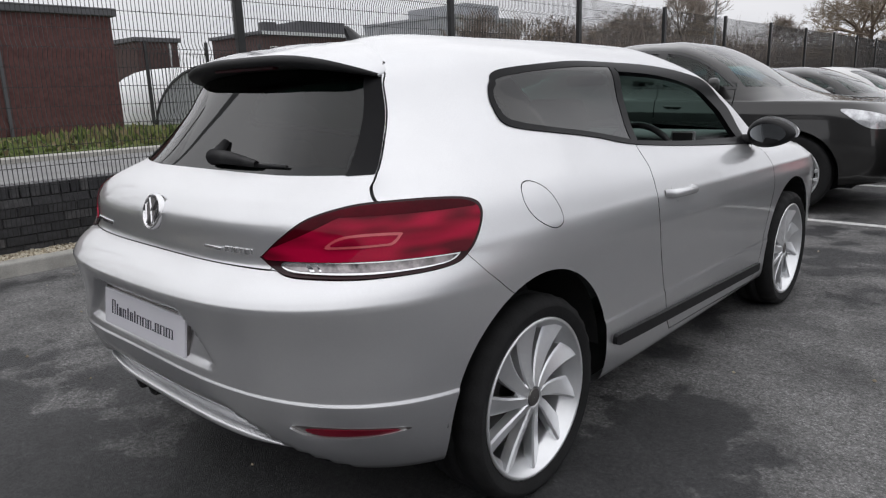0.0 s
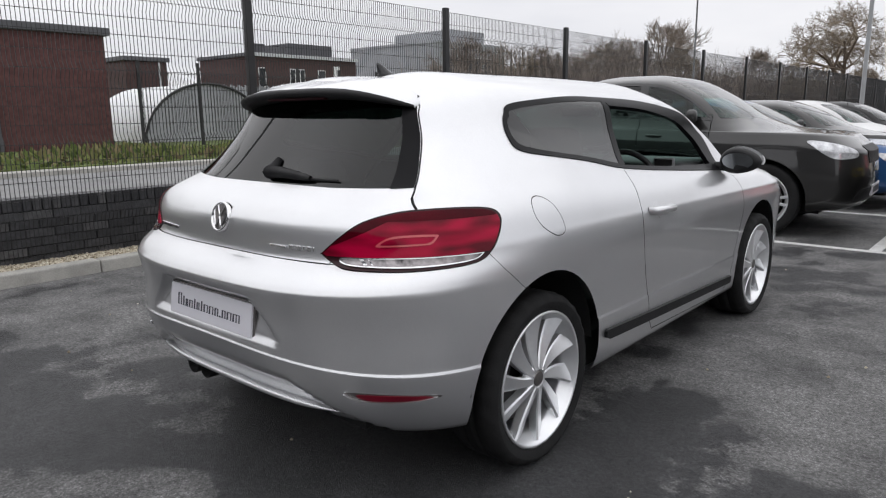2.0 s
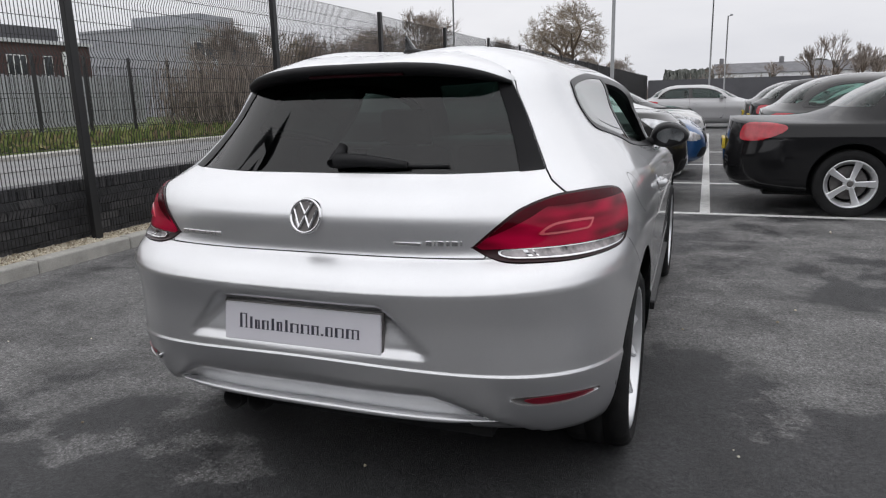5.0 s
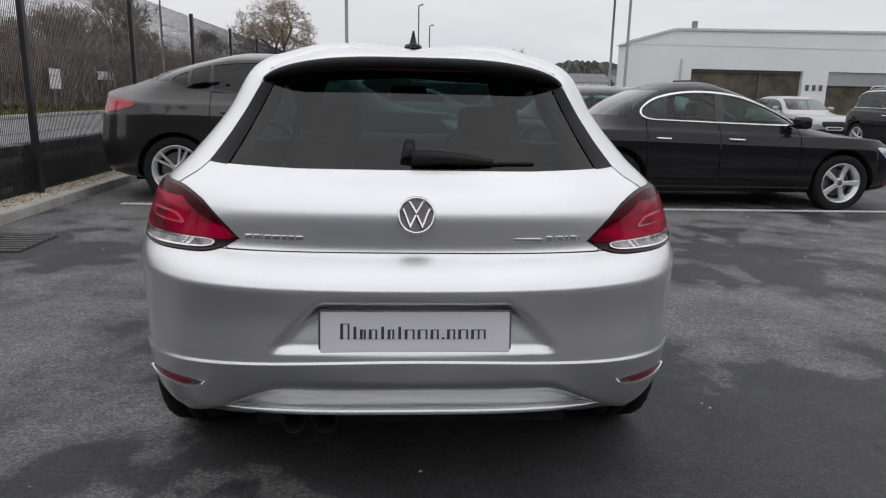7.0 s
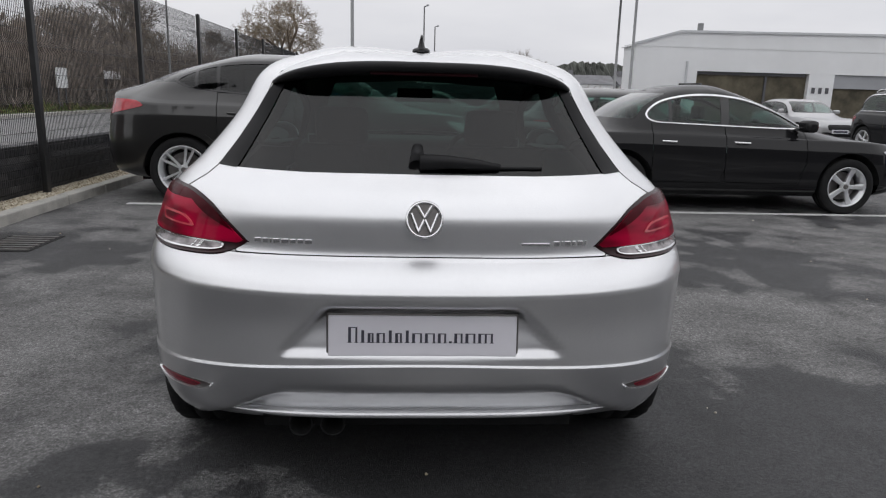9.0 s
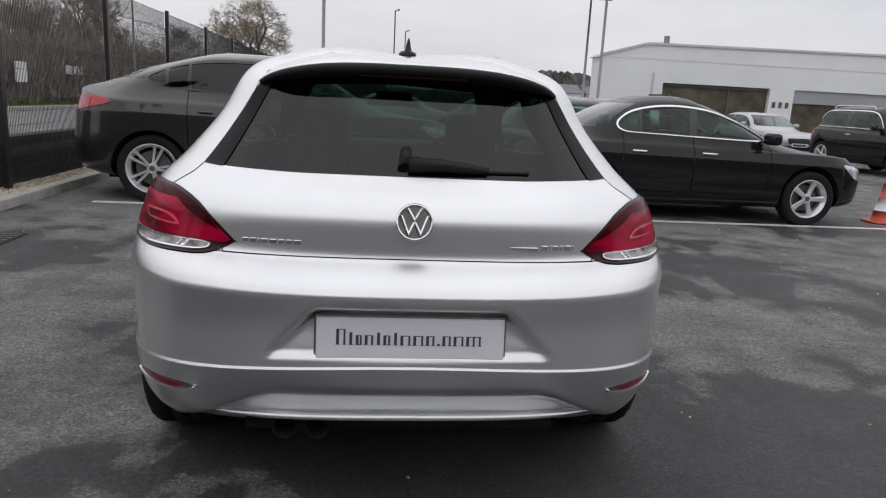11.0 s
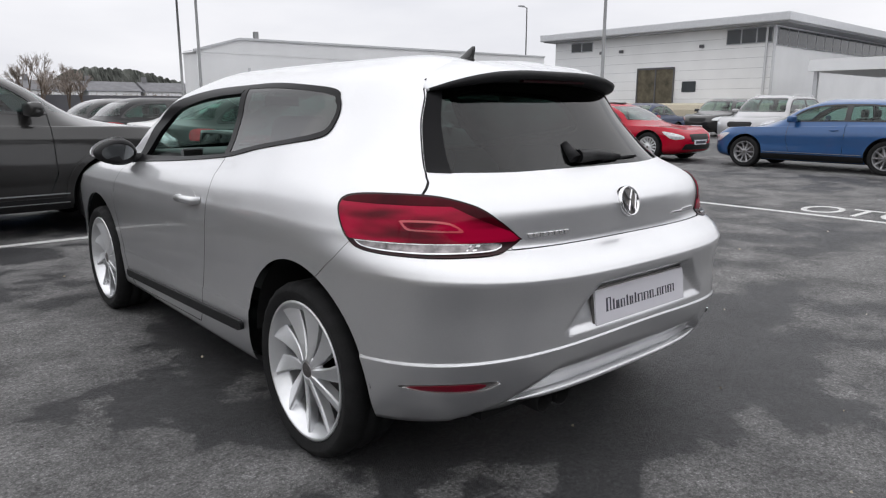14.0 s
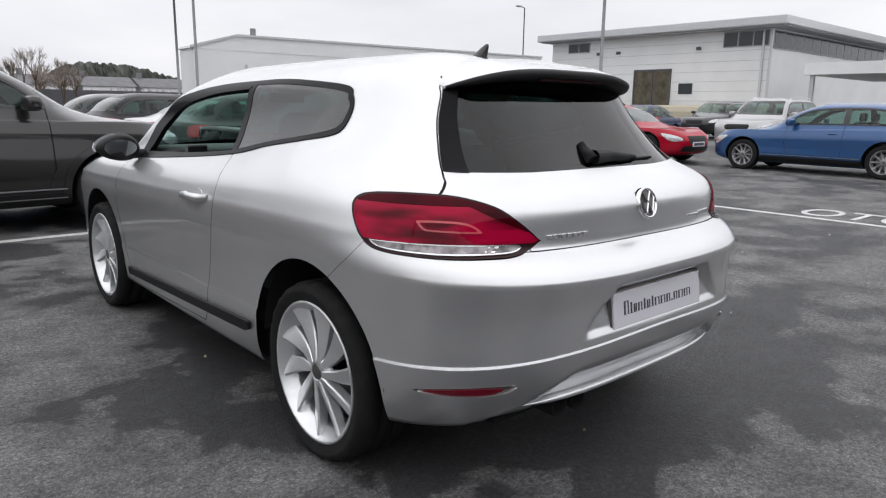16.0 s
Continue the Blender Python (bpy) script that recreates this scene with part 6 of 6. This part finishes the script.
def street_lamp(x, y, h, arm=0.9, turn=0.0, double=False):
    s = base("street_lamp", "slim galvanised lamp column in the yard", "street lamp", pose(x, y, 0, 0, 0, turn), group="lamp columns")
    bm = bmesh.new()
    add_tube(bm, [(0, 0, 0), (0, 0, 1.2)], 0.085, seg=10)
    add_tube(bm, [(0, 0, 1.2), (0, 0, h)], 0.06, 0.04, seg=10)
    part("column", bm, M["steel"], s, smooth=True)
    for sg in ((1, -1) if double else (1,)):
        bm = bmesh.new()
        add_tube(bm, [(0, 0, h), (sg * 0.25, 0, h + 0.05), (sg * arm * 0.5, 0, h + 0.06)], 0.03, seg=6)
        hd = part("arm", bm, M["steel"], s)
        part("lantern", box(min(sg * arm * 0.4, sg * arm), -0.12, h + 0.02, max(sg * arm * 0.4, sg * arm), 0.12, h + 0.12, bevel=0.03), M["grey_clad"], hd)
    return s


street_lamp(-1.75, 20.8, 9.0)
street_lamp(-12.4, 36.0, 7.6)
street_lamp(1.1, 45.0, 6.8, 0.3)
street_lamp(2.1, 52.0, 6.2, 0.3)
street_lamp(8.8, 25.6, 9.0)
street_lamp(8.6, 27.0, 5.6)
street_lamp(17.2, 12.9, 9.0)
street_lamp(36.0, 33.5, 8.2, 0.8, 180)

neck = base("street_lamp", "swan-necked lamp column with twin lanterns by the road", "street lamp", pose(-4.8, -1.0, 0))
bm = bmesh.new()
add_tube(bm, [(0, 0, 0), (0, 0, 1.2)], 0.085, seg=10)
add_tube(bm, [(0, 0, 1.2), (0, 0, 4.3), (0.05, -0.2, 4.9), (0.15, -0.55, 5.35), (0.3, -0.95, 5.6)], 0.06, 0.035, seg=10)
part("column", bm, M["steel"], neck, smooth=True)
for dx in (-0.12, 0.55):
    part("lantern", box(dx - 0.2, -1.2, 5.5, dx + 0.15, -0.9, 5.62, bevel=0.04), M["dark_clad"], neck)

for y, z0, z1, wd in ((31.0, 1.11, 1.99, 1.0), (36.5, 1.6, 2.02, 2.0)):
    board = base("notice_board", "white notice board on posts beside the road", "sign", pose(-15.6, y, 0))
    part("panel", box(-0.02, -wd / 2, z0, 0.02, wd / 2, z1, bevel=0.005), M["white_clad"], board)
    for s in (-0.35, 0.35):
        part("post", box(-0.06, s * wd - 0.03, 0, -0.02, s * wd + 0.03, z1), M["dark_clad"], board)

cone = base("traffic_cone", "orange and white traffic cone by the black saloon", "traffic cone", pose(6.42, 6.35, 0) @ Matrix.Diagonal((0.78, 0.78, 0.74, 1.0)))
part("foot", box(-0.2, -0.2, 0, 0.2, 0.2, 0.04, bevel=0.015), M["orange"], cone)
for a, b, r0, r1, mt in ((0.04, 0.22, 0.14, 0.105, "orange"), (0.22, 0.45, 0.105, 0.062, "plate_white"), (0.45, 0.70, 0.062, 0.025, "orange")):
    bm = bmesh.new()
    add_tube(bm, [(0, 0, a), (0, 0, b)], r0, r1, seg=20)
    part("band", bm, M[mt], cone, smooth=True)


# ---- bare winter trees ----
def bare_tree(name, label, x, y, h, spread, seed, mat, droop=0.0, levels=5, trunk=0.16, group="bare trees"):
    rg = random.Random(seed)
    t = base(name, label, "tree", pose(x, y, 0), group)
    tv, tf, wv, wf = [], [], [], []

    def limb(vs, fs, p, q, r0, r1):
        d = (q - p).normalized()
        a = d.orthogonal().normalized()
        b = d.cross(a)
        i = len(vs)
        for c, r in ((p, r0), (q, r1)):
            for k in range(3 if r0 < 0.03 else 5):
                n = 3 if r0 < 0.03 else 5
                ang = k * math.tau / n
                vs.append(tuple(c + (a * math.cos(ang) + b * math.sin(ang)) * r))
        n = 3 if r0 < 0.03 else 5
        for k in range(n):
            fs.append((i + k, i + (k + 1) % n, i + n + (k + 1) % n, i + n + k))

    def grow(p, d, length, r, lv):
        q = p + d * length
        vs, fs = (tv, tf) if lv >= levels - 2 else (wv, wf)
        limb(vs, fs, p, q, r, r * 0.68)
        if lv == 0:
            return
        n = rg.choice((3, 3, 4)) if lv > 1 else rg.choice((5, 6, 7))
        for k in range(n):
            a = rg.uniform(0, math.tau)
            tilt = rg.uniform(0.25, 0.75) * spread
            ax = d.orthogonal().normalized()
            ax.rotate(Matrix.Rotation(a, 3, d))
            nd = d.copy()
            nd.rotate(Matrix.Rotation(tilt, 3, ax))
            nd = (nd + Vector((0, 0, 0.10 - droop * (levels - lv) * 0.12))).normalized()
            grow(p + d * length * rg.uniform(0.65, 1.0), nd, length * rg.uniform(0.62, 0.86), max(r * 0.60, 0.0075), lv - 1)

    grow(Vector((0, 0, 0)), Vector((rg.uniform(-0.08, 0.08), rg.uniform(-0.08, 0.08), 1)).normalized(), h * 0.26, trunk, levels)
    part("trunk", from_arrays(tv, tf), M["bark"], t)
    tagged(part("crown", from_arrays(wv, wf), mat, t), kind="stuff")
    return t


bare_tree("willow_tree", "broad bare willow with ochre twigs", -10.0, 60, 12.6, 1.55, 3, M["willow"], 0.30, 7, 0.30)
bare_tree("bare_tree", "upright bare tree behind the fence", -21.5, 52, 11.5, 0.9, 8, M["twig"], 0.0, 6, 0.2)
for k, (x, y, h) in enumerate(((-21, 43, 7.5), (-24, 48, 8.2), (-22, 56, 8.0), (-18, 62, 8.5), (-10, 66, 6.0), (-27, 40, 7.6), (-9, 78, 6.2), (-16.5, 44, 6.6), (-19, 38, 6.6), (-20, 33, 6.2), (-17.5, 28, 5.6), (-22, 29, 6.4), (-25, 60, 8), (-30, 52, 8))):
    bare_tree("bare_tree", "thin bare tree behind the fence", x, y, h, 0.95, 20 + k, M["willow"] if k % 3 == 1 else M["twig"], 0.1, 6, 0.12)
for k, (x, y, h) in enumerate(((10, 120, 8), (24, 128, 8.5), (2, 110, 7), (44, 110, 8), (16, 104, 6.5), (20, 106, 8.0), (22, 104, 7.0))):
    bare_tree("bare_tree", "far bare tree on the skyline", x, y, h, 0.9, 40 + k, M["twig"], 0.0, 5, 0.14)


for k, (x, y, h) in enumerate(((8.6, 57, 5.6), (10.0, 60, 6.4), (11.6, 59, 5.8), (13.4, 62, 4.8))):
    bare_tree("bare_tree", "slender bare tree at the yard's far end", x, y, h, 0.62, 60 + k, M["twig"], 0.0, 5, 0.09)


def hedge(name, label, x0, y0, x1, y1, h, n, mat, seed, depth=3.0, twig=0.03, long=0.4):
    """A thicket of thin upright twigs with an uneven top."""
    rg = np.random.default_rng(seed)
    u = rg.random(n)
    top = 0.62 + 0.16 * np.sin(u * 31 + seed) + 0.12 * np.sin(u * 83 + 2 * seed) + 0.10 * np.sin(u * 211)
    hh = h * top * rg.uniform(0.55, 1.1, n)
    foot = np.c_[x0 + (x1 - x0) * u + rg.uniform(-depth, depth, n), y0 + (y1 - y0) * u + rg.uniform(-depth, depth, n), hh * rg.uniform(0, 0.95 - long, n)]
    d = np.c_[rg.normal(0, 0.22, (n, 2)), np.ones(n)]
    tip = foot + d * (hh * long * rg.uniform(0.75, 1.25, n))[:, None]
    side = rg.normal(0, 1, (n, 3)) * (1, 1, 0)
    side *= twig / np.linalg.norm(side, axis=1)[:, None]
    v = np.stack([foot - side, foot + side, tip], 1).reshape(-1, 3)
    me = bpy.data.meshes.new(name)
    me.from_pydata(v.tolist(), [], np.arange(3 * n).reshape(-1, 3).tolist())
    me.materials.append(mat)
    return tagged(new(name, me), label, "hedge", kind="stuff")


hedge("bramble_hedge", "brown leafless hedge along the road", -19.5, 26, -15, 90, 6.2, 110000, M["twig"], 2, 3.2)
hedge("far_scrub", "grey-brown scrub beyond the yard", -8, 84, 60, 96, 3.6, 60000, M["twig"], 4, 4.0, 0.05, 0.2)
# wooded hill on the skyline
rg = np.random.default_rng(6)
hv, hf = [], []
for i in range(420):
    x = -10 + 0.28 * i
    swell = 6.2 + 4.6 * math.exp(-(((x - 54) / 15) ** 2)) + 1.2 * math.sin(x * 0.31) * math.exp(-(((x - 30) / 22) ** 2))
    crown = 0.55 * abs(math.sin(x * 1.15 + 2 * math.sin(x * 0.37))) + 0.28 * rg.random()
    for j in range(7):
        u = j / 6
        hv.append((x + rg.uniform(-0.1, 0.1), 186 + 8 * u + rg.uniform(-0.9, 0.9), (swell + crown) * u ** 0.7 + (rg.uniform(-0.4, 0.4) if 0 < j < 6 else 0)))
for i in range(419):
    for j in range(6):
        k = i * 7 + j
        hf.append((k, k + 7, k + 8, k + 1))
structure(link("wooded_hill", from_arrays(hv, hf), M["scrub"]), "dark wooded hill on the skyline", "hill")
for k in range(7):
    x = 2 + 9.5 * k
    b = building("far_house", "distant pale terraced house", x, 128, x + 8.5, 136, 3.9, M["white_clad"], M["grey_clad"], 0.1, 0.3)
    part("pitched_roof", from_arrays([(-4.5, -4.4, 3.9), (4.5, -4.4, 3.9), (4.5, 0, 5.6), (-4.5, 0, 5.6), (4.5, 4.4, 3.9), (-4.5, 4.4, 3.9)], [(0, 1, 2, 3), (3, 2, 4, 5), (0, 3, 5), (1, 4, 2)]), M["slate"], b)
    part("chimney", box(-3.6, -0.4, 5.3, -2.9, 0.4, 6.5), M["slate"], b)
    for u in (-2.8, 0.6):
        window_in(b, ("y", -4.0, -1), u, u + 1.8, 1.6, 3.2, 2)
bnd = base("boundary_fence", "dark close-boarded fence at the yard's far end", "fence", pose(-4, 64, 0))
part("close_boarding", box(0, 0, 0, 44, 0.1, 2.2), M["dark_clad"], bnd)

# bricks last
rb = random.Random(9)
bm = box(-0.10, 0.0, 0.0, 0.0, 0.215, 0.065, bevel=0.004)
brick_me = bpy.data.meshes.new("brick")
bm.to_mesh(brick_me)
bm.free()
bm = box(-0.21, 0.0, 0.0, 0.0, 0.065, 0.10, bevel=0.004)
edge_me = bpy.data.meshes.new("edge_brick")
bm.to_mesh(edge_me)
bm.free()
bm_, bnt, bb = nodes_of("engineering_brick")
oi = bnt.nodes.new("ShaderNodeObjectInfo")
bcol = ramp(bnt, oi.outputs["Random"], [(0.0, (0.028, 0.028, 0.032)), (0.6, (0.055, 0.055, 0.060)), (1.0, (0.10, 0.098, 0.10))])
bnt.links.new(mixed(bnt, bcol, ramp(bnt, noise_tex(bnt, 30, 3).outputs["Fac"], [(0.3, (0.7, 0.7, 0.7)), (0.7, (1.25, 1.25, 1.25))])), bb.inputs["Base Color"])
bb.inputs["Roughness"].default_value = 0.6
brick_me.materials.append(bm_)
edge_me.materials.append(bm_)
rest_v, rest_f = [], []


def rest_box(x0, y0, z0, x1, y1, z1):
    i = len(rest_v)
    rest_v.extend([(x, y, z) for z in (z0, z1) for y in (y0, y1) for x in (x0, x1)])
    rest_f.extend([(i, i + 2, i + 3, i + 1), (i + 4, i + 5, i + 7, i + 6), (i, i + 1, i + 5, i + 4), (i + 2, i + 6, i + 7, i + 3), (i + 1, i + 3, i + 7, i + 5), (i, i + 4, i + 6, i + 2)])


for c in range(7):
    z = 0.0 + 0.075 * c - 0.012
    y = -8.0 + (0.1125 if c % 2 else 0.0)
    while y < 55:
        jut = 0.002 * rb.uniform(-1, 1)
        if -0.4 < y < 6.1:
            o = new("brick", brick_me)
            o.parent, o.matrix_basis = wall, pose(-4.133 + jut, y, z, rb.uniform(-0.4, 0.4), 0, 0)
        else:
            rest_box(-4.23, y, z, -4.133 + jut, y + 0.215, z + 0.065)
        y += 0.225
y = -8.0
while y < 55:
    if -0.4 < y < 6.1:
        o = new("coping_brick", edge_me)
        o.parent, o.matrix_basis = wall, pose(-4.128 + 0.002 * rb.uniform(-1, 1), y, 0.513)
    else:
        rest_box(-4.33, y, 0.513, -4.128, y + 0.065, 0.613)
    y += 0.075
rest_me = from_arrays(rest_v, rest_f)
tagged(part("far_bricks", rest_me, M["brick_dark"], wall), kind="stuff")
